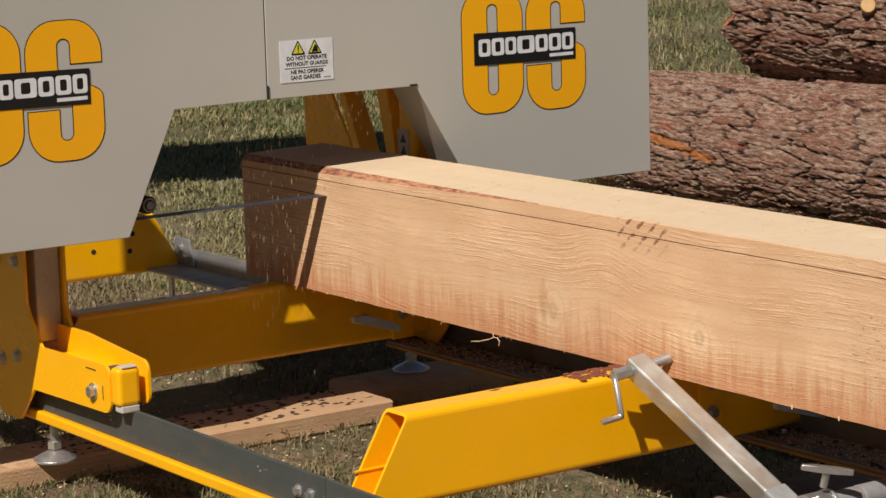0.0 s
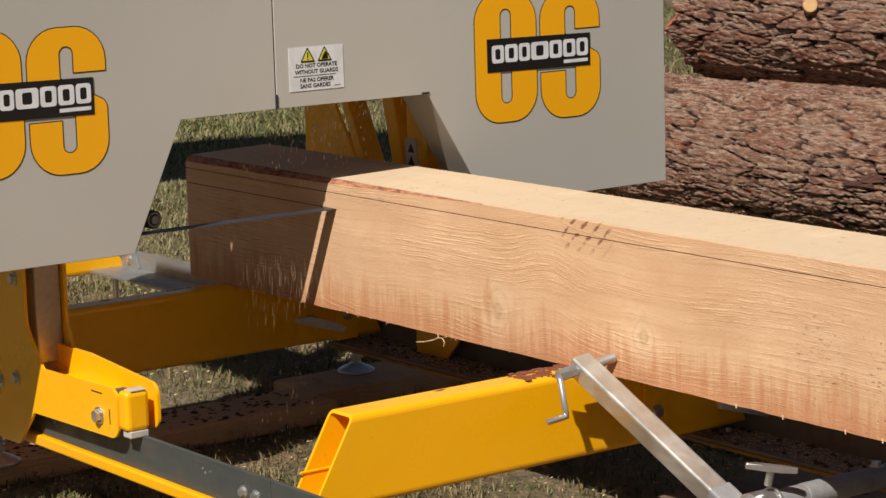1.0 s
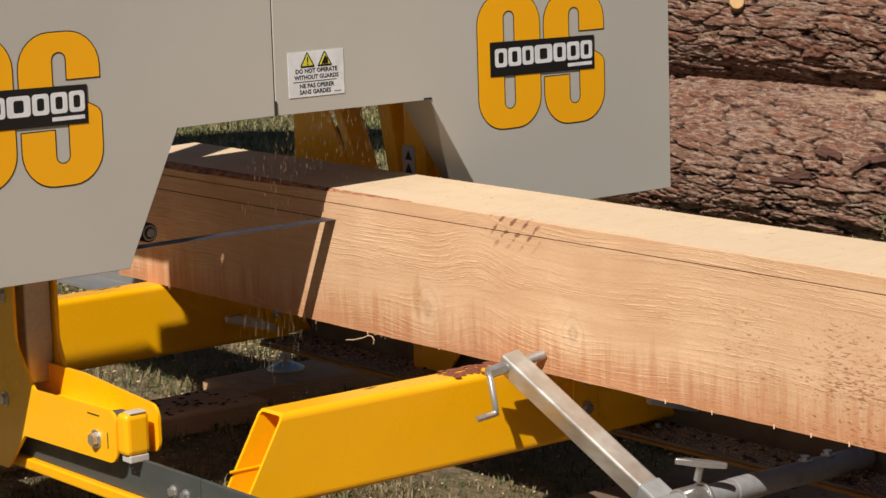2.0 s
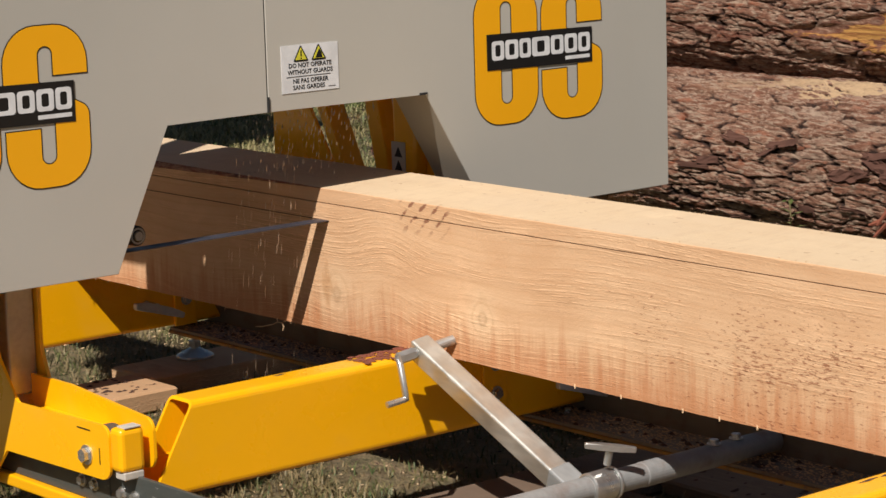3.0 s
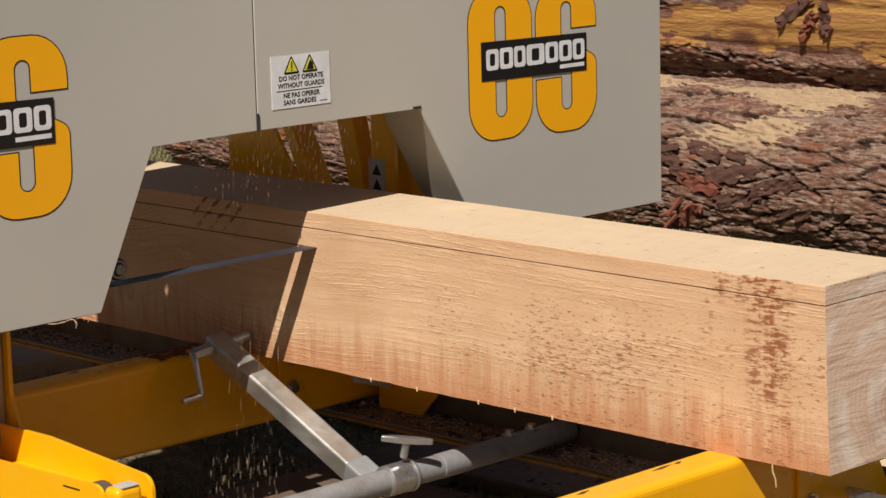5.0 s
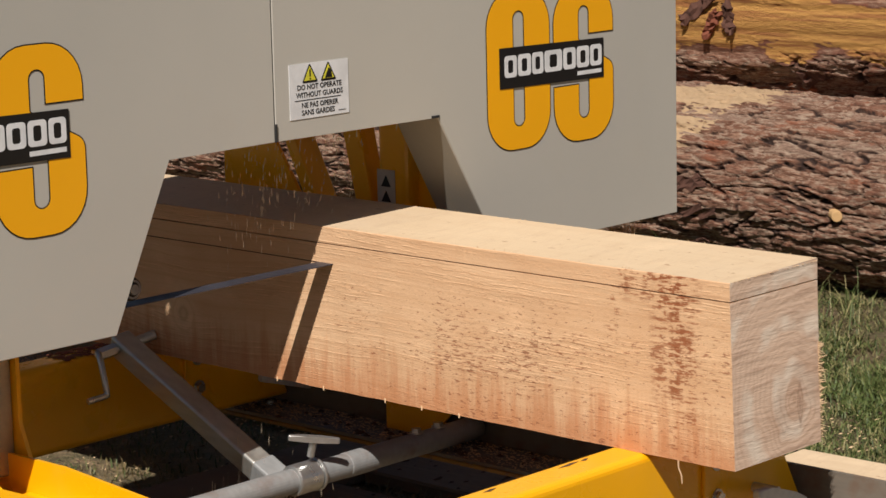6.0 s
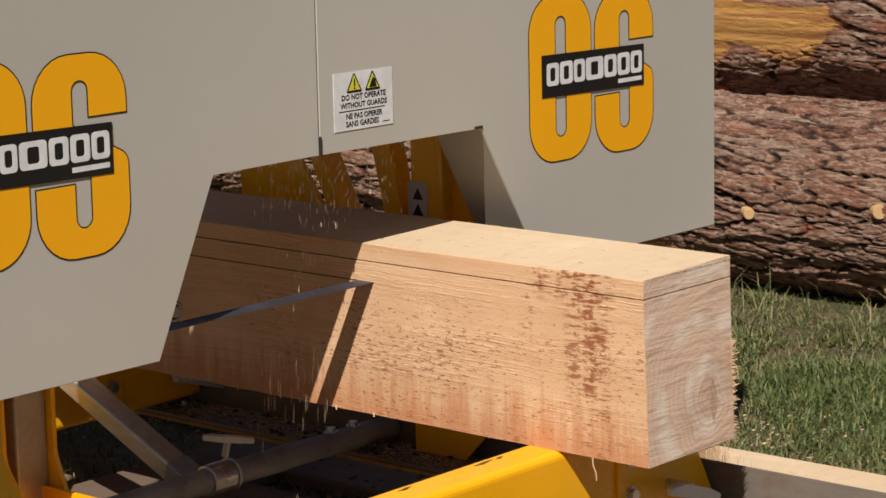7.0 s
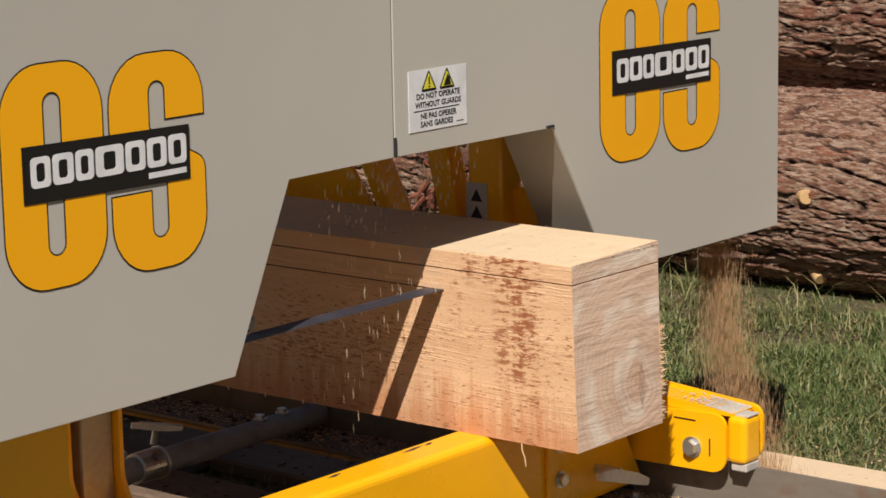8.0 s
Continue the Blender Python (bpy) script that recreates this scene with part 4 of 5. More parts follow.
def build_far_ledge():
    """Galvanised angle that carries the far rail on beyond the second bunk."""
    ledge = new("tie_angle", None)
    ledge.location = (-3.10, 0.39, -0.146)
    tagged(ledge, "galvanised steel angle bolted to the yellow bunk", "bracket")
    bm = prism([(-0.110, -0.006), (0.0, -0.006), (0.0, 0.046), (-0.006, 0.046), (-0.006, 0.0), (-0.110, 0.0)], "x", -0.60, 0.515, bevel=0.001)
    part("angle", bm, GALVANISED, ledge)
    part("lug", prism(rounded([(-0.62, -0.004), (-0.50, -0.004), (-0.53, 0.072), (-0.60, 0.072)], 0.006, 3), "y", -0.014, -0.0065, bevel=0.001), GALVANISED, ledge, "upright galvanised lug")
    for x, z in ((-0.57, 0.045), (-0.545, 0.022)):
        hexbolt((x, -0.014, z), (0, -1, 0), 0.009, ledge)


# ---- log clamp ----
def build_clamp():
    dog = new("log_clamp", None)
    dog.location = (-0.837, -0.045, -0.14)
    tagged(dog, "raw steel tube log clamp with crank screw on a round bar", "log clamp")
    top, foot = Vector((-0.423, -0.0055, 0.160)), Vector((-0.083, -0.0055, -0.002))
    d = (top - foot).normalized()
    h = 0.0200
    # the square tube is rolled a little about its own length
    side, near = Vector((d.z, 0, -d.x)), Vector((0, -1, 0))
    a = math.radians(10)
    up, out = side * math.cos(a) + near * math.sin(a), near * math.cos(a) - side * math.sin(a)
    turn = Matrix((up, out, d)).transposed().to_4x4()
    bm = box(-h, h, -h, h, 0, (top - foot).length + 0.018, 0.0055, seg=8)
    bm.transform(Matrix.Translation(foot) @ turn)
    part("arm", bm, ARM, dog, "square raw steel tube arm")
    bm = box(-h - 0.002, h + 0.002, -h - 0.002, h + 0.002, -0.060, 0.004, 0.004)
    bm.transform(Matrix.Translation(foot) @ turn)
    part("socket", bm, BAR, dog, "dull steel socket block")
    part("collar", rod((0, -0.018, -0.006), (0, 0.034, -0.006), 0.026, n=28, bevel=0.003), ZINC, dog)
    part("collar_ring", rod((0, 0.035, -0.006), (0, 0.041, -0.006), 0.028, n=28, bevel=0.002), ZINC, dog)
    part("lock_screw", rod((0.008, 0.02, 0.03), (0.016, 0.02, 0.058), 0.0065, n=12), ZINC, dog)
    bm = prism(rounded([(-0.043, -0.005), (-0.015, -0.008), (0.015, -0.008), (0.043, -0.005), (0.043, 0.003), (0.016, 0.009), (-0.016, 0.009), (-0.043, 0.003)], 0.0025, 3), "z", -0.005, 0.005, bevel=0.002)
    bm.transform(Matrix.Translation((0.017, 0.02, 0.060)) @ pose(0, 0, 0, 0, 8, 55))
    part("wing_handle", bm, ZINC, dog, "cast zinc wing handle")
    # crank screw through the arm's head, its tip against the beam
    p, q = Vector((-1.268, -0.105, 0.013)) - dog.location, Vector((-1.237, -0.001, 0.036)) - dog.location
    part("screw", rod(p, q, 0.0088, n=16, bevel=0.001), ZINC, dog)
    part("nut_boss", rod(p, p + (q - p) * 0.3, 0.0115, n=6), ZINC, dog)
    c0 = p
    c1, c2, c3, c4 = (Vector(q) - dog.location for q in ((-1.262, -0.108, 0.018), (-1.252, -0.111, 0.004), (-1.238, -0.112, -0.052), (-1.244, -0.150, -0.057)))
    cu = bpy.data.curves.new("crank", "CURVE")
    cu.dimensions, cu.bevel_depth, cu.bevel_resolution, cu.use_fill_caps = "3D", 0.0058, 3, True
    sp = cu.splines.new("POLY")
    path = [c0, c1, c2, c3 + (c2 - c3) * 0.12, c3, c3 + (c4 - c3) * 0.15, c4]
    sp.points.add(len(path) - 1)
    for pt, co in zip(sp.points, path):
        pt.co = (*co, 1)
    tmp = bpy.data.objects.new("crank", cu)
    me = bpy.data.meshes.new_from_object(tmp)
    bpy.data.objects.remove(tmp)
    me.materials.append(ZINC)
    ob = new("crank_handle", me)
    ob.parent = dog
    tagged(ob, "bent zinc crank handle")

    bar = new("clamp_bar", None)
    bar.location = (-0.837, 0, -0.146)
    tagged(bar, "round grey steel bar across the track between the rails", "bar")
    part("bar", rod((0, -0.612, 0), (0, 0.388, 0), 0.0205, n=28), BAR, bar)
    part("sleeve", rod((0, 0.060, 0), (0, 0.125, 0), 0.0215, n=28, bevel=0.002), BAR, bar)
    for y in (0.235, 0.29):
        hexbolt((0, y, 0.0200), (0, 0, 1), 0.009, bar)


# ---- beam ----
def build_beam():
    L, W, zk, zt = -2.69, 0.2137, 0.2415, 0.270
    # cant: square-sawn, its butt slightly out of plumb
    bm = box(L, 0, 0, W, 0, zk, 0.0)
    cuts = np.arange(L + 0.04, -0.02, 0.04)
    for x in cuts:
        bmesh.ops.bisect_plane(bm, geom=bm.verts[:] + bm.edges[:] + bm.faces[:], plane_co=(x, 0, 0), plane_no=(1, 0, 0))
    rng = random.Random(4)
    for v in bm.verts:
        if v.co.z < 0.01 and v.co.y < 0.01:
            v.co.y += rng.uniform(0.0, 0.0015)
            v.co.z += rng.uniform(0.0, 0.0016) * (1 if v.co.x < -0.5 else 0.2)
        if v.co.x > -0.001:
            v.co.x += 0.008 * (1 - v.co.z / zk)
    for f in bm.faces:
        f.normal_update()
        f.material_index = 1 if abs(f.normal.x) > 0.7 else 0
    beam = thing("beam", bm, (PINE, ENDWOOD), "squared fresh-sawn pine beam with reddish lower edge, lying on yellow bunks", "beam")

    # the loose top board, with a wane along part of its front edge
    bm = bmesh.new()
    xs = np.concatenate([np.arange(L, -1.5, 0.03), np.arange(-1.5, -0.05, 0.1), [-0.012, -0.0105, 0.0]])
    rings = []
    for x in xs:
        k = min(1.0, max(0.0, (-1.62 - x) / 0.75))
        wob = noise.noise((x * 9, 2, 0))
        c = 0.0012 + 0.013 * k ** 0.8 * (1 + 0.35 * wob)
        d = 0.0012 + 0.012 * k ** 0.9 * (1 + 0.3 * wob)
        g = zk + (0.0018 if x > -0.011 else 0.0)
        pts = [(0.010, g), (0.0095, zk + 0.0018), (0, zk + 0.0019), (0, zt - d), (c * 0.45, zt - d * 0.35), (c, zt), (W, zt + 0.0043), (W, zk + 0.0018), (W - 0.01, zk + 0.0018), (W - 0.0105, g)]
        rings.append([bm.verts.new((x, y, z)) for y, z in pts])
    n = 10
    for i, (a, b) in enumerate(zip(rings, rings[1:])):
        for j in range(n):
            f = bm.faces.new((a[j], a[(j + 1) % n], b[(j + 1) % n], b[j]))
            f.material_index = 1 if j == 5 else (3 if j in (3, 4) and xs[i] < -1.62 else 0)
    bm.faces.new(rings[0]).material_index = 2
    bm.faces.new(rings[-1][::-1]).material_index = 2
    board = thing("top_board", bm, (PINE, TOPWOOD, ENDWOOD, WANE), "thin pine board sawn loose, lying flat on the beam", "board")

    # fuzz left by the blade along the board's upper edges
    rng = random.Random(12)
    bm = bmesh.new()
    for _ in range(420):
        x = rng.uniform(-2.6, -0.01)
        a = Vector((x, W - 0.001, zt + 0.003)) if rng.random() < 0.65 else Vector((x, 0.004, zt - 0.001))
        ln = rng.uniform(0.001, 0.0045)
        rod(a, a + Vector((rng.uniform(-1, 1) * ln, rng.uniform(-0.6, 0.4) * ln, ln * 0.8)), 0.0007, bm, n=3, r2=0.0003)
    for _ in range(60):
        y, ln = rng.uniform(0.01, W), rng.uniform(0.001, 0.003)
        rod((-0.001, y, zt), (ln, y + rng.uniform(-0.002, 0.002), zt + ln * 0.5), 0.0006, bm, n=3, r2=0.0003)
    tagged(part("torn_fibres", bm, DUST, board), "pale torn wood fibres", kind="stuff")

    # torn fibres along the lower edge
    rng = random.Random(9)
    bm = bmesh.new()
    for _ in range(90):
        x = rng.uniform(-2.5, -0.05)
        ln = rng.uniform(0.004, 0.012) if x < -1.6 else rng.uniform(0.002, 0.005)
        a = Vector((x, 0.002, 0.003))
        b = a + Vector((rng.uniform(-1, 1) * ln, -rng.uniform(0.1, 0.5) * ln, -ln * rng.uniform(0.2, 0.9)))
        rod(a, b, rng.uniform(0.0006, 0.0013), bm, n=4, r2=0.0003)
    for x in (-0.60, -0.68, -0.52, -0.93, -0.82):
        rod((x, 0.001, 0.004), (x + 0.002, -0.001, -0.003), 0.0017, bm, n=6, r2=0.001)
    strand = [(-1.760, -0.002, 0.003), (-1.756, -0.004, -0.004), (-1.770, -0.006, -0.010), (-1.796, -0.010, -0.017), (-1.818, -0.012, -0.020)]
    tuft = [(-1.756, -0.004, -0.004), (-1.742, -0.005, -0.003), (-1.734, -0.006, -0.009), (-1.737, -0.006, -0.018)]
    tail = [(-0.092, 0.0, 0.0), (-0.090, -0.002, -0.010), (-0.084, -0.003, -0.020), (-0.083, -0.003, -0.032)]
    for p, q in [pair for run in (strand, tuft, tail) for pair in zip(run, run[1:])]:
        rod(p, q, 0.0011, bm, n=5, r2=0.0008)
    # frayed far edge of the butt
    for _ in range(140):
        z = rng.uniform(0.005, 0.15)
        a = Vector((0.004, W - 0.002, z))
        rod(a, a + Vector((rng.uniform(-0.004, 0.006), rng.uniform(0.003, 0.015), rng.uniform(-0.005, 0.005))), 0.0014, bm, n=4, r2=0.0004)
    part("torn_fibres", bm, DUST, beam, "pale torn wood fibres")

    # crushed bark where the beam was dragged over the middle bunk
    bm = bmesh.new()
    for _ in range(130):
        x, y = rng.uniform(-1.386, -1.322), -rng.random() ** 1.5 * 0.13
        s = rng.uniform(0.0015, 0.0055)
        bmesh.ops.create_icosphere(bm, subdivisions=1, radius=s, matrix=Matrix.Translation((x, y, 0.001)) @ Matrix.Diagonal((1.2, 1.8, 0.22, 1)))
    tagged(new("bark_scrap", mesh_of(bm, "bark_scrap", SPLINTER)), "crushed red bark scraps on the yellow bunk", "litter", kind="stuff")


# ---- saw head ----
def lettering(body, size, y, z, x, parent, mat, align="CENTER"):
    cu = bpy.data.curves.new("wording", "FONT")
    cu.body, cu.size, cu.align_x, cu.extrude = body, size, align, 0.0001
    cu.resolution_u, cu.offset = 2, 0.00022
    tmp = bpy.data.objects.new("wording", cu)
    me = bpy.data.meshes.new_from_object(tmp)
    bpy.data.objects.remove(tmp)
    me.transform(Matrix.Translation((x, y, z)) @ Matrix(((0, 0, 1, 0), (1, 0, 0, 0), (0, 1, 0, 0), (0, 0, 0, 1))))
    me.materials.append(mat)
    ob = new("wording", me)
    ob.parent = parent
    return ob


def band(points, width):
    """An outline moved outwards by a width (points run anticlockwise)."""
    out, n = [], len(points)
    for i in range(n):
        a, b, c = (Vector(points[k % n]) for k in (i - 1, i, i + 1))
        u, v = (b - a).normalized(), (c - b).normalized()
        nrm = Vector((u.y + v.y, -u.x - v.x))
        nrm = nrm.normalized() * (width / max(0.5, math.sqrt(max(0.05, (1 + u.dot(v)) / 2))))
        out.append(tuple(b + nrm))
    return out


def ringed(outer, hole, x0, x1):
    """A plate with a hole; both outlines have the same number of points."""
    bm = bmesh.new()
    lo = [[bm.verts.new((x, y, z)) for y, z in o] for o in (outer, hole) for x in (x0, x1)]
    n = len(outer)
    for a, b in ((lo[1], lo[3]), (lo[2], lo[0]), (lo[0], lo[1]), (lo[3], lo[2])):
        for i in range(n):
            bm.faces.new((a[i], a[(i + 1) % n], b[(i + 1) % n], b[i]))
    return bm


def emblem(parent, y0, z0):
    """Two tall yellow rounded shapes with black outlines behind a black name plate."""
    w, h, s, r = 0.160, 0.269, 0.0148, 0.062

    def move(pts):
        return [(y0 + p[0], z0 + p[1]) for p in pts]
    oval = rounded([(0, 0), (w, 0), (w, h), (0, h)], r, 8)
    slot = rounded([(w / 2 - s, 0.038), (w / 2 + s, 0.038), (w / 2 + s, h - 0.034), (w / 2 - s, h - 0.034)], s * 0.98, 8)
    part("emblem_shape", ringed(move(oval), move(slot), 0.0004, 0.0012), EMBLEM, parent, "yellow ring-shaped emblem")
    part("emblem_outline", ringed(move(band(oval, 0.002)), move(band(slot, -0.002)), 0.0001, 0.0008), BLACK, parent)
    c = w / 2
    curl = rounded([(0, 0.155), (c + s, 0.115), (c + s, 0.038), (c - s, 0.038), (c - s, 0.098), (0, 0.098), (0, 0), (w, 0), (w, 0.128),
                    (c - s, 0.176), (c - s, h - 0.034), (c + s, h - 0.034), (c + s, 0.186), (w, 0.186), (w, h), (0, h)],
                   [0.02, 0.005, s * 0.98, s * 0.98, 0, 0, r, r, 0.02, 0.005, s * 0.98, s * 0.98, 0, 0, r, r], 7)
    curl = [(p[0] + 0.172, p[1] - 0.004) for p in curl]
    part("emblem_shape", prism(move(curl), "x", 0.0004, 0.0012), EMBLEM, parent, "yellow curled emblem")
    part("emblem_outline", prism(move(band(curl, 0.002)), "x", 0.0001, 0.0008), BLACK, parent)
    ly, lz = y0 + 0.030, z0 + 0.1045
    plate = part("name_plate", prism([(ly, lz + 0.001), (ly + 0.275, lz - 0.003), (ly + 0.275, lz + 0.066), (ly, lz + 0.070)], "x", 0.0010, 0.0022), BLACK, parent, "black name plate with white marks")
    x = ly + 0.012
    for k, wd in enumerate((0.031, 0.033, 0.029, 0.046, 0.033, 0.033, 0.031)):
        zb = lz + 0.019
        o = rounded([(x, zb), (x + wd, zb), (x + wd, zb + 0.037), (x, zb + 0.037)], 0.006, 3)
        i = rounded([(x + wd * 0.28, zb + 0.0075), (x + wd * 0.72, zb + 0.0075), (x + wd * 0.72, zb + 0.0295), (x + wd * 0.28, zb + 0.0295)], 0.004, 3)
        part("mark", ringed(o, i, 0.0022, 0.0027), WHITE, plate)
        x += wd + 0.0035
    part("mark", prism([(ly + 0.203, lz + 0.006), (ly + 0.268, lz + 0.006), (ly + 0.268, lz + 0.013), (ly + 0.203, lz + 0.013)], "x", 0.0022, 0.0027), WHITE, plate)


def triangle(cy, cz, s):
    return [(cy - s, cz - s * 0.8), (cy + s, cz - s * 0.8), (cy, cz + s * 0.95)]


def build_head():
    head = new("sawmill_head", None)
    tagged(head, "grey-covered band saw head on yellow carriage, rolling along the rails", "sawmill")
    top, low, rise = 0.86, 0.186, 0.4315
    left = [(-1.165, low), (-0.496, low), (-0.383, rise), (-0.1685, rise), (-0.1685, top), (-1.02, top), (-1.165, 0.66)]
    right = [(-0.1655, rise), (0.199, rise), (0.343, low), (0.836, low), (0.836, 0.66), (0.69, top), (-0.1655, top)]
    depth = 0.105
    covers = []
    for outline in (left, right):
        cover = part("blade_cover", prism(outline, "x", -0.003, 0.0, bevel=0.001), GREY, head, "flat grey powder-coated blade cover")
        covers.append(cover)
        n = len(outline)
        for i in range(n):
            a, b = Vector(outline[i]), Vector(outline[(i + 1) % n])
            if abs(a.x - b.x) < 0.001 and abs(a.x + 0.167) < 0.01:
                continue
            t = (b - a).normalized()
            inward = Vector((-t.y, t.x)) * 0.0025
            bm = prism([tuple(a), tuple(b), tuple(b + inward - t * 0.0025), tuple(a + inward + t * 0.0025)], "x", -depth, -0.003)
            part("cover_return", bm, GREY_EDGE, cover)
    # dark closing strip and latch at the joint of the covers
    part("joint_strip", box(-0.012, -0.0035, -0.172, -0.162, rise + 0.001, top, 0), RUBBER, head)
    part("latch", box(0.0, 0.003, -0.1690, -0.1645, rise, rise + 0.028, 0.001), RUBBER, head)
    # corner caps of the mouth
    part("corner_cap", box(0.0002, 0.0022, 0.182, 0.200, rise - 0.001, rise + 0.003), RUBBER, covers[1])
    emblem(covers[0], -0.871, 0.3555)
    emblem(covers[1], 0.320, 0.3555)

    # warning sign
    y0, y1, z0, z1 = -0.1355, -0.0075, 0.4615, 0.547
    sign = part("warning_sign", box(0.0003, 0.0012, y0, y1, z0, z1), WHITE, covers[1], "white warning sign with two yellow triangles")
    cy = (y0 + y1) / 2
    for dy in (-0.020, 0.020):
        part("triangle", prism(rounded(triangle(cy + dy, z1 - 0.0165, 0.0175), 0.002, 3), "x", 0.0013, 0.0016), BLACK, sign)
        part("triangle", prism(triangle(cy + dy, z1 - 0.0170, 0.0125), "x", 0.0014, 0.0019), SIGN_YELLOW, sign)
    part("pictogram", box(0.0020, 0.0023, cy - 0.0213, cy - 0.0187, z1 - 0.021, z1 - 0.010), BLACK, sign)
    part("pictogram", box(0.0020, 0.0023, cy - 0.0213, cy - 0.0187, z1 - 0.0255, z1 - 0.0230), BLACK, sign)
    part("pictogram", prism([(cy + 0.012, z1 - 0.026), (cy + 0.028, z1 - 0.026), (cy + 0.026, z1 - 0.016), (cy + 0.021, z1 - 0.010), (cy + 0.016, z1 - 0.018)], "x", 0.0020, 0.0023), BLACK, sign)
    for text, z in (("DO NOT OPERATE", 0.0405), ("WITHOUT GUARDS", 0.0525), ("NE PAS OPERER", 0.0685), ("SANS GARDES", 0.0800)):
        lettering(text, 0.0113, cy - (0.004 if text.startswith("SANS") else 0), z1 - z, 0.0016, sign, BLACK)
    part("rule", box(0.0013, 0.0016, y0 + 0.010, y1 - 0.018, z1 - 0.0575, z1 - 0.0562), BLACK, sign)
    part("rule", box(0.0013, 0.0016, y1 - 0.024, y1 - 0.008, z1 - 0.0800, z1 - 0.0790), BLACK, sign)

    # the band: one straight run between the wheels, toothed in front
    zb, xb, xf = 0.2102, -0.0865, -0.0535
    pts = [(xb, -0.62), (xb, 0.42)]
    y = 0.42
    teeth = []
    while y > -0.62:
        teeth += [(xf - 0.0012, y), (xf, y - 0.005)]
        y -= 0.0065
    bm = prism(pts + teeth, "z", zb - 0.0007, zb + 0.0007)
    part("saw_blade", bm, BLADE, head, "thin blue steel band saw blade")
    for y in (-0.425, 0.335):
        guide = part("blade_guide", rod((-0.115, y, 0.238), (-0.045, y, 0.238), 0.018, n=24, bevel=0.003), RUBBER, head, "black blade guide roller")
        part("guide_hub", rod((-0.046, y, 0.238), (-0.040, y, 0.238), 0.008, n=16), BAR, guide)
        part("guide_rim", ringed([(y + 0.0145 * math.cos(q * 0.2618), 0.238 + 0.0145 * math.sin(q * 0.2618)) for q in range(24)], [(y + 0.0115 * math.cos(q * 0.2618), 0.238 + 0.0115 * math.sin(q * 0.2618)) for q in range(24)], -0.0455, -0.0435), BAR, guide)
        part("guide_arm", box(-0.125, -0.108, y - 0.012, y + 0.012, 0.225, 0.46, 0.003), RAIL, guide)

    # near carriage: plates, wheel housing, wiper
    for yc, tail, bolt_x in ((-0.62, 0.056, 0.128), (0.40, 0.060, 0.139)):
        plate = rounded([(-0.30, -0.192), (-0.205, -0.192), (-0.135, -0.118), (0.140 + tail, -0.112), (0.140 + tail, -0.020), (-0.090, -0.026), (-0.150, 0.05), (-0.150, 0.30), (-0.30, 0.30)],
                        [0.02, 0.015, 0.01, 0.024, 0.018, 0.004, 0.05, 0, 0], 5)
        side = part("carriage_plate", prism(plate, "y", yc - 0.036, yc - 0.030, bevel=0.0012), YELLOW, head, "yellow carriage side plate")
        end = 0.174 + tail if yc < 0 else 0.166 + tail
        back = rounded([(-0.30, -0.098), (end, -0.098), (end, -0.014), (-0.02, 0.006), (-0.30, 0.006)], [0.01, 0.02, 0.02, 0.01, 0.0], 5)
        part("carriage_plate", prism(back, "y", yc + 0.028, yc + 0.034, bevel=0.0012), YELLOW, head, "yellow carriage side plate")
        part("carriage_bridge", box(-0.10, 0.13 + tail, yc - 0.030, yc + 0.028, -0.050, -0.045, 0.001), YELLOW, head)
        if yc > 0:
            bm = prism([(-0.02, -0.0215), (0.150 + tail, -0.0215), (0.150 + tail, -0.0165), (-0.02, 0.003)], "y", yc - 0.0295, yc + 0.0275)
            cap = part("housing_cap", bm, YELLOW, head, "yellow cap between the side plates")
            bm = bmesh.new()
            dust = random.Random(40)
            for _ in range(900):
                px, py = 0.150 + tail - abs(dust.gauss(0, 0.040)), yc + dust.uniform(-0.028, 0.026)
                bmesh.ops.create_icosphere(bm, subdivisions=1, radius=dust.uniform(0.0006, 0.0016), matrix=Matrix.Translation((px, py, -0.0168 + 0.115 * (0.150 + tail - px))) @ Matrix.Diagonal((1.5, 1.5, 0.35, 1)))
            tagged(part("dust_layer", bm, FELT, cap), "pale sawdust settled on the cap", kind="stuff")
        wiper = part("wiper_housing", box(0.140 + tail, 0.175 + tail, yc - 0.036, yc + 0.012, -0.094, -0.020, 0.009, seg=3), YELLOW, head, "yellow rail wiper housing")
        part("felt", box(0.150 + tail, 0.174 + tail, yc - 0.026, yc + 0.006, -0.0205, -0.0175, 0.001), FELT, wiper, "worn white felt pad")
        part("felt", box(0.146 + tail, 0.174 + tail, yc - 0.030, yc + 0.008, -0.106, -0.093, 0.002), FELT, wiper, "worn white felt pad")
        hexbolt((bolt_x, yc - 0.036, -0.078), (0, -1, 0), 0.0125, side)
        part("slot_mark", box(0.045 + tail, 0.085 + tail, yc - 0.0368, yc - 0.0358, -0.036, -0.034), BLACK, side)
        part("slot_mark", box(0.110 + tail, 0.112 + tail, yc - 0.0368, yc - 0.0358, -0.088, -0.060), BLACK, side)
        for x, z in ((-0.27, 0.13), (-0.19, 0.135), (-0.20, -0.06), (-0.27, -0.075)):
            hexbolt((x, yc - 0.036, z), (0, -1, 0), 0.0105, side)
        wheel = part("carriage_wheel", rod((0.072 + tail, yc - 0.024, -0.068), (0.072 + tail, yc + 0.022, -0.068), 0.034, n=28, bevel=0.003), RAIL, head)
        part("axle", rod((0.072 + tail, yc - 0.03, -0.068), (0.072 + tail, yc + 0.028, -0.068), 0.009), ZINC, wheel)
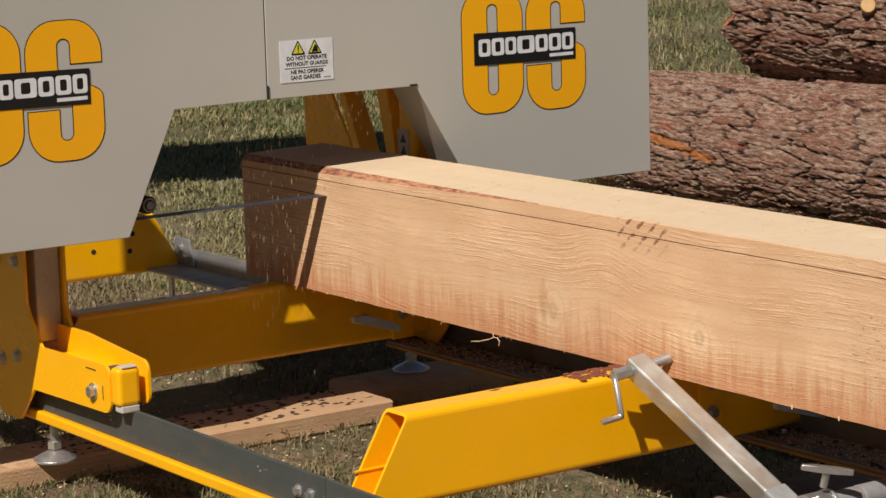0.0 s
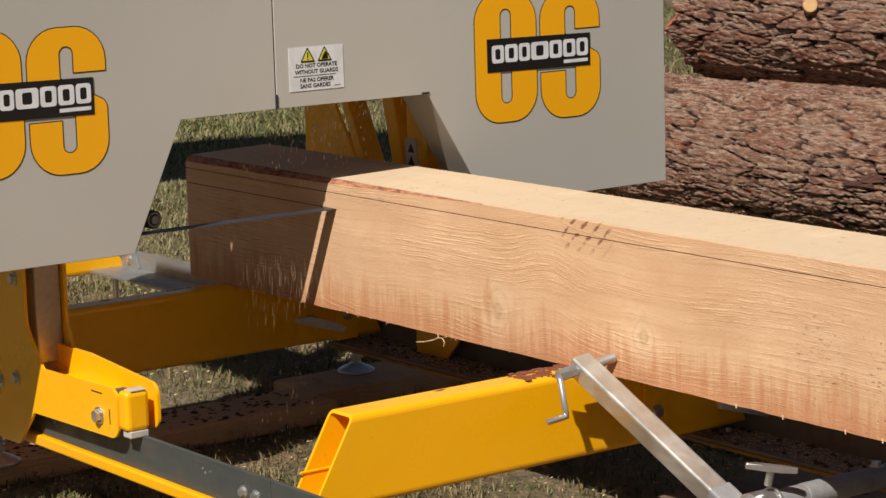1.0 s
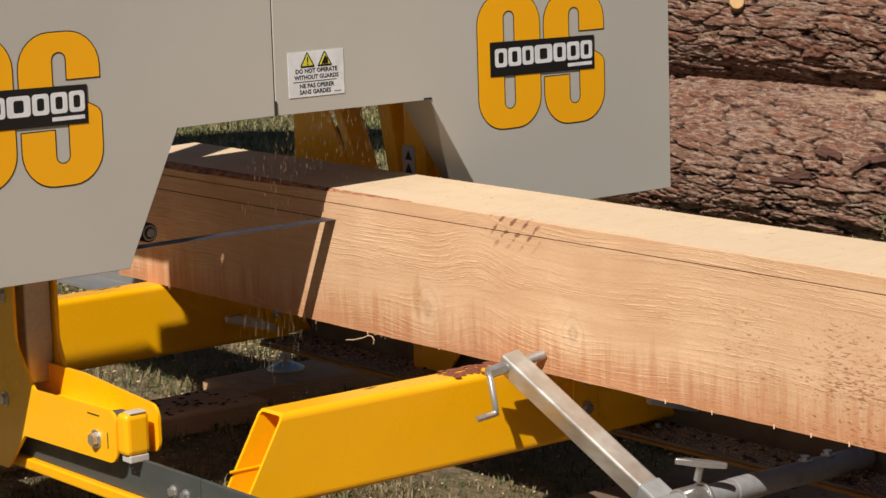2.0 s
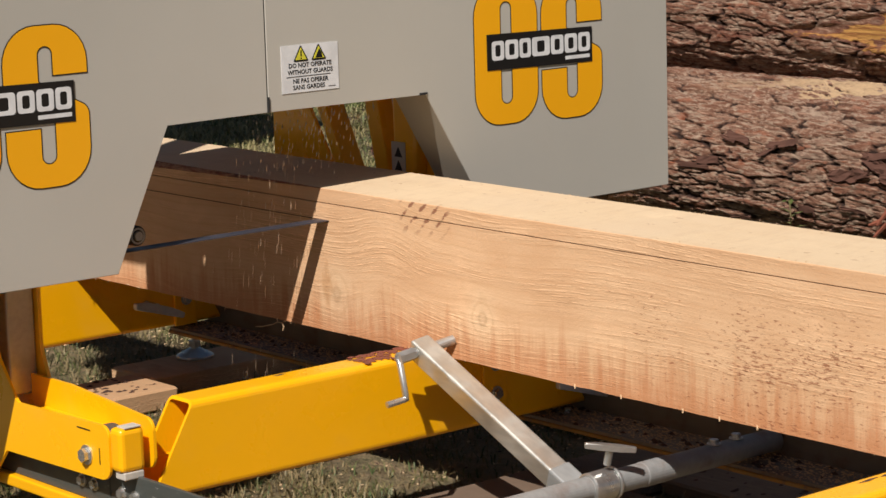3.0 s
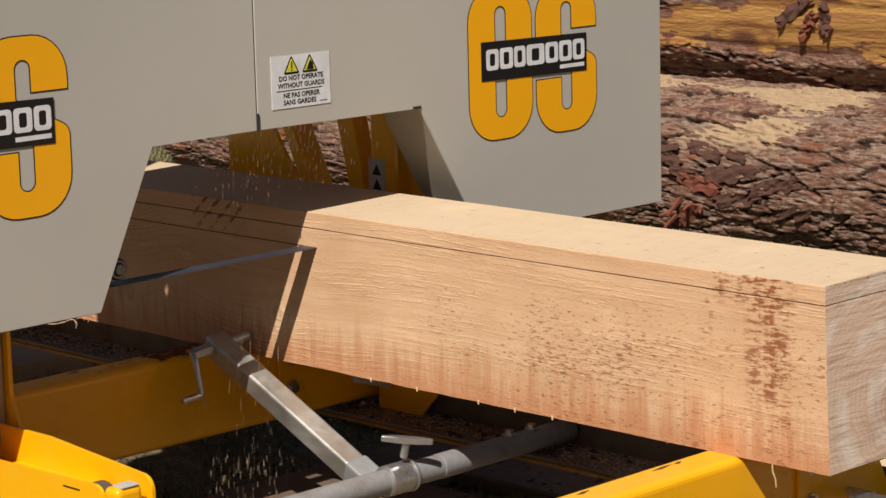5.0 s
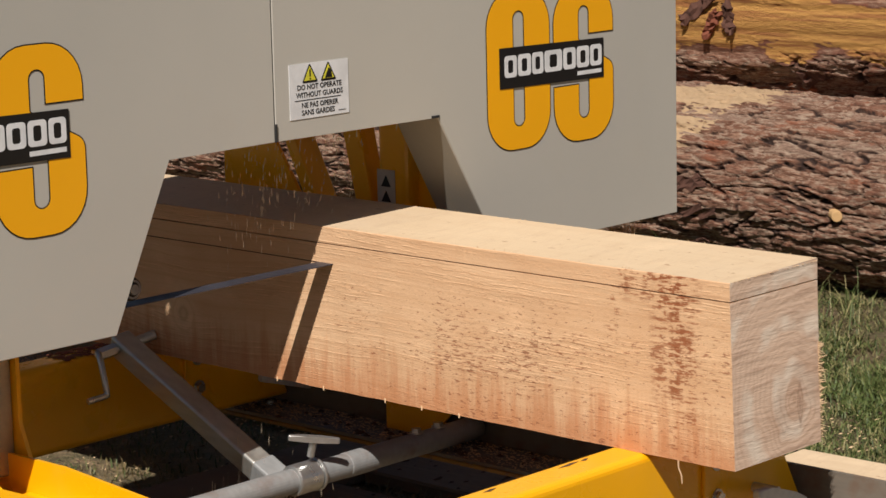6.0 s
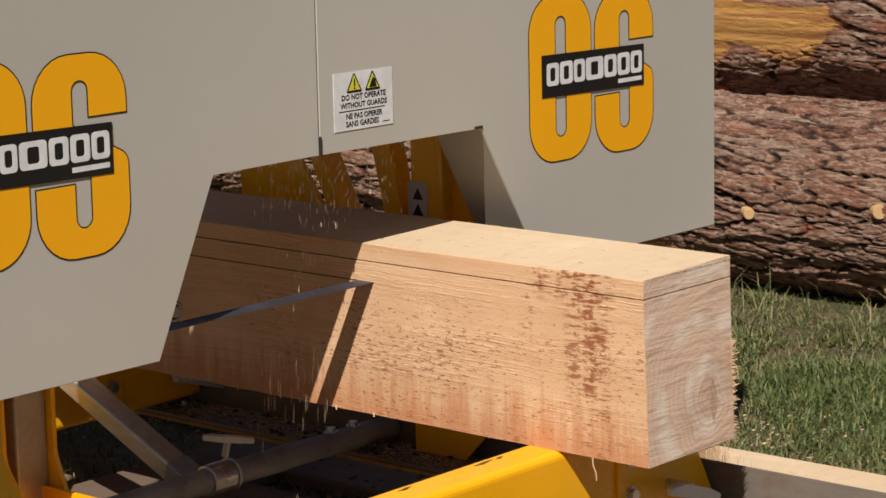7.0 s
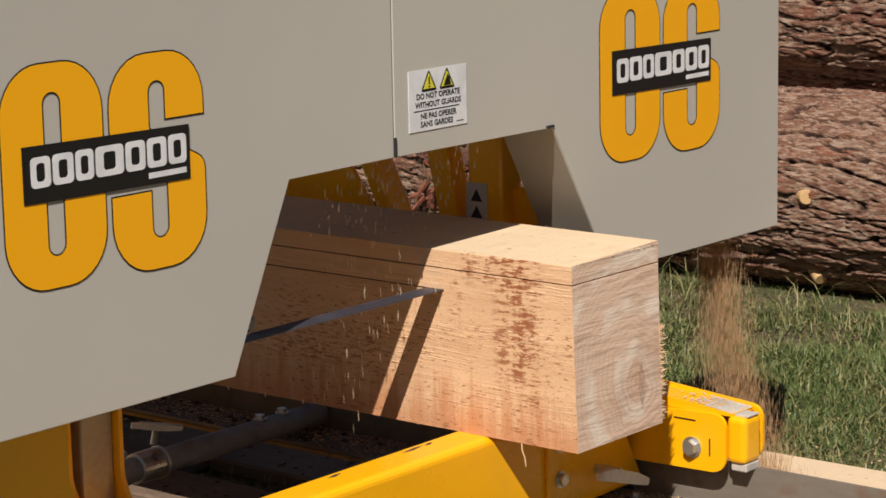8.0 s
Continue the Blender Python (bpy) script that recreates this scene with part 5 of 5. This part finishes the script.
    # near upright: steel post in a yellow channel
    part("post", box(-0.215, -0.148, -0.634, -0.578, -0.03, 1.0, 0.004), POST, head, "brushed steel upright post")
    edge = rounded([(-0.315, -0.03), (-0.105, -0.03), (-0.138, 0.05), (-0.138, 1.0), (-0.315, 1.0)], [0, 0.004, 0.05, 0, 0], 5)
    part("post_channel", prism(edge, "y", -0.577, -0.570), YELLOW, head, "yellow folded post channel")
    part("post_channel", box(-0.30, -0.150, -0.655, -0.650, 0.301, 1.0, 0.001), YELLOW, head)
    # far upright with its brace and gusset
    far_post = part("far_post", box(-0.278, -0.206, 0.335, 0.395, -0.03, 1.0, 0.012, seg=3), YELLOW, head, "yellow upright post with a dull sticker")
    part("sticker", box(-0.277, -0.234, 0.3335, 0.3345, 0.243, 0.306), OLIVE, far_post, "dull sticker with two dark triangles")
    for z in (0.285, 0.258):
        part("sticker_mark", prism(triangle(-0.2555, z, 0.0115), "y", 0.3326, 0.3334), BLACK, far_post)
    bm = prism([(-0.395, 0.46), (-0.350, 0.46), (-0.285, 0.16), (-0.325, 0.16)], "y", 0.345, 0.385, bevel=0.003)
    part("brace", bm, YELLOW, head, "slanting yellow brace")
    bm = prism(rounded([(-0.695, 0.40), (-0.695, 0.232), (-0.487, 0.232), (-0.60, 0.40)], 0.008, 3), "y", 0.350, 0.358, bevel=0.001)
    part("gusset", bm, YELLOW, head, "broad yellow gusset plate")
    bm = prism([(-0.548, 0.40), (-0.520, 0.40), (-0.400, 0.16), (-0.435, 0.16)], "y", 0.340, 0.392, bevel=0.003)
    part("brace", bm, YELLOW, head, "slanting yellow brace")
    part("cross_beam", box(-0.70, -0.20, 0.33, 0.40, 0.40, 0.52, 0.006), YELLOW, head)
    part("cross_beam", box(-0.34, -0.26, -0.66, 0.40, 0.60, 0.72, 0.008), YELLOW, head, "yellow head cross beam")
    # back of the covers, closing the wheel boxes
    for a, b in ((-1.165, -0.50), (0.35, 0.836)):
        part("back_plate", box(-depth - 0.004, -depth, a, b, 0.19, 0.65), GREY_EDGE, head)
    # engine deck and masts above the covers: unseen, added to shade the ground behind
    part("mast", box(-0.36, -0.28, -0.66, -0.58, 1.0, 1.75, 0.006), YELLOW, head, "yellow lift mast, out of view")
    part("mast", box(-0.36, -0.28, 0.33, 0.41, 1.0, 1.75, 0.006), YELLOW, head, "yellow lift mast, out of view")
    part("cross_beam", box(-0.37, -0.27, -0.70, 0.45, 1.75, 1.85, 0.008), YELLOW, head, "yellow mast cross beam, out of view")
    engine = part("engine", box(-0.30, -0.06, -0.60, 0.10, 0.90, 1.10, 0.03, seg=3), RUBBER, head, "unseen black engine block on the saw head, sized to cast shade")
    # invented blocks out of view, sized to shade the beam, bunks and rail
    part("rear_shade_block", box(-0.90, -0.302, -0.655, -0.605, 0.865, 1.12, 0.006), YELLOW, head, "unseen yellow block behind the post, added to cast shade")
    part("side_shade_box", box(-0.14, -0.02, -1.50, -1.02, 0.88, 1.12, 0.015), GREY, head, "unseen grey box by the covers, added to cast shade")
    part("shade_deck", box(-0.34, -0.02, -0.62, 0.40, 0.865, 0.90, 0.005), YELLOW, head)
    # added on top of the engine to put the gusset in shade
    part("upper_shade_block", box(-0.325, -0.08, -0.45, 0.08, 1.10, 1.42, 0.03, seg=3), RUBBER, engine)
    # stream of sawdust thrown out under the far cover
    rng = random.Random(14)
    verts, faces = [], []
    for _ in range(14000):
        f = rng.random() ** 0.85
        z = 0.19 - f * 0.50
        y = 0.722 + rng.gauss(0, 0.021 + 0.014 * f) + 0.095 * f * f
        x = -0.05 + rng.gauss(0, 0.015 + 0.020 * f) + 0.055 * f * f
        s = rng.uniform(0.0002, 0.00045)
        b = len(verts)
        verts += [(x - s, y, z), (x + s, y - s, z - s), (x, y + s, z + s * 26), (x + s * 0.5, y, z - s * 26)]
        faces += [(b, b + 1, b + 2), (b, b + 2, b + 3), (b, b + 3, b + 1), (b + 1, b + 3, b + 2)]
    me = bpy.data.meshes.new("sawdust_stream")
    me.from_pydata(verts, [], faces)
    me.materials.append(FALLING)
    ob = new("sawdust_stream", me)
    ob.parent = head
    tagged(ob, "brown stream of falling sawdust", kind="stuff")
    return head


def build_kerf():
    """The open cut behind the blade, laid on the beam's face as dark lengths that draw out of one another."""
    out = []
    for k in range(3):
        d = 0.0007 - 0.0001 * k
        bm = box(-0.320, 0.0, -d, 0.0, 0.2096, 0.2110)
        out.append(thing("saw_kerf", bm, CRUMB, "thin dark saw cut trailing behind the blade", "saw cut", "saw cuts"))
    return out


def build_spray():
    """Loose clusters of chips that drop from the blade's back."""
    out = []
    rng = random.Random(31)
    for k in range(26):
        bm = bmesh.new()
        for _ in range(20):
            x, y, z = rng.gauss(0, 0.026), rng.uniform(-0.07, 0.07), rng.uniform(-0.07, 0.07)
            s = rng.uniform(0.0008, 0.0021)
            v = [bm.verts.new(p) for p in ((x - s, y, z), (x + s, y - s, z), (x, y + s, z + s), (x, y, z + s * rng.uniform(3, 7)))]
            for f in ((0, 1, 2), (0, 3, 1), (1, 3, 2), (2, 3, 0)):
                bm.faces.new([v[i] for i in f])
        out.append(thing("chip_cluster", bm, CHIP, "pale wood chips flying off the blade", "wood chips", "flying chips", "stuff"))
    return out


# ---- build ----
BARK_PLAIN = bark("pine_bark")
build_ground()
build_logs()
build_shade_tree()
build_weed()
build_sleepers()
NEAR_FOOT, FAR_FOOT = (0.052, -0.600), (-0.165, 0.425)
for xr, ty, tz, py, feet in ((-0.150, 0.205, -0.108, 0.131, (NEAR_FOOT,)), (-1.318, 0.275, -0.108, 0.13, (NEAR_FOOT,)),
                             (-2.512, 0.130, -0.098, 0.262, (NEAR_FOOT, FAR_FOOT)), (-3.69, 0.13, -0.098, -0.2, (NEAR_FOOT, (0.0, 0.355)))):
    build_bunk(xr, ty, tz, py, "bunks across the track", feet, fitted=xr > -3)
build_rail(-0.62, YELLOW, "running_rail", "dark steel angle rail on a yellow channel, nearer side")
build_far_rail()
build_far_ledge()
build_clamp()
build_beam()
HEAD = build_head()
KERFS = build_kerf()
CHIPS = build_spray()
build_litter()
build_grass()


def place(t):
    for (a, p), (b, q) in zip(TRAVEL, TRAVEL[1:]):
        if t <= b:
            return p + (q - p) * (t - a) / (b - a)
    return TRAVEL[-1][1]


def motions():
    walk(HEAD, [(t, pose(x, 0, 0)) for t, x in TRAVEL])
    # each length stays at the beam's end until the one before it has cleared it
    for k, kerf in enumerate(KERFS):
        times = [i * 0.25 for i in range(33)]
        walk(kerf, [(t, pose(max(-2.368, place(t) - 0.086 - 0.318 * k), 0, 0)) for t in times])
    rng = random.Random(6)
    for k, chip in enumerate(CHIPS):
        front = k % 3 == 0
        dy, dx = (rng.uniform(-0.12, -0.075) if front else rng.uniform(0.0, 0.16)), (rng.uniform(-0.15, -0.08) if front else rng.uniform(-0.26, -0.09))
        t, rows, fall = 0.0, [], (rng.uniform(0.36, 0.46) if front else rng.uniform(0.30, 0.42))
        drop, high = (0.56, 0.34) if front else (0.155, 0.46)
        start = rng.random()
        first = True
        while t < 8.0:
            f0 = start if first else 0.0
            e = min(8.0, t + fall * (1 - f0))
            f1 = f0 + (e - t) / fall
            for tt, f in ((t, f0), ((t + e) / 2, (f0 + f1) / 2), (e, f1)):
                rows.append((tt, pose(place(tt) + dx - 0.05 * f, dy + 0.02 * f, high - drop * (0.6 * f + 0.4 * f * f), 20 * f, 30 * f, 0)))
            t, first = e + 0.034, False
        if rows[-1][0] < 8.0:
            rows.append((8.0, rows[-1][1]))
        walk(chip, rows)


motions()
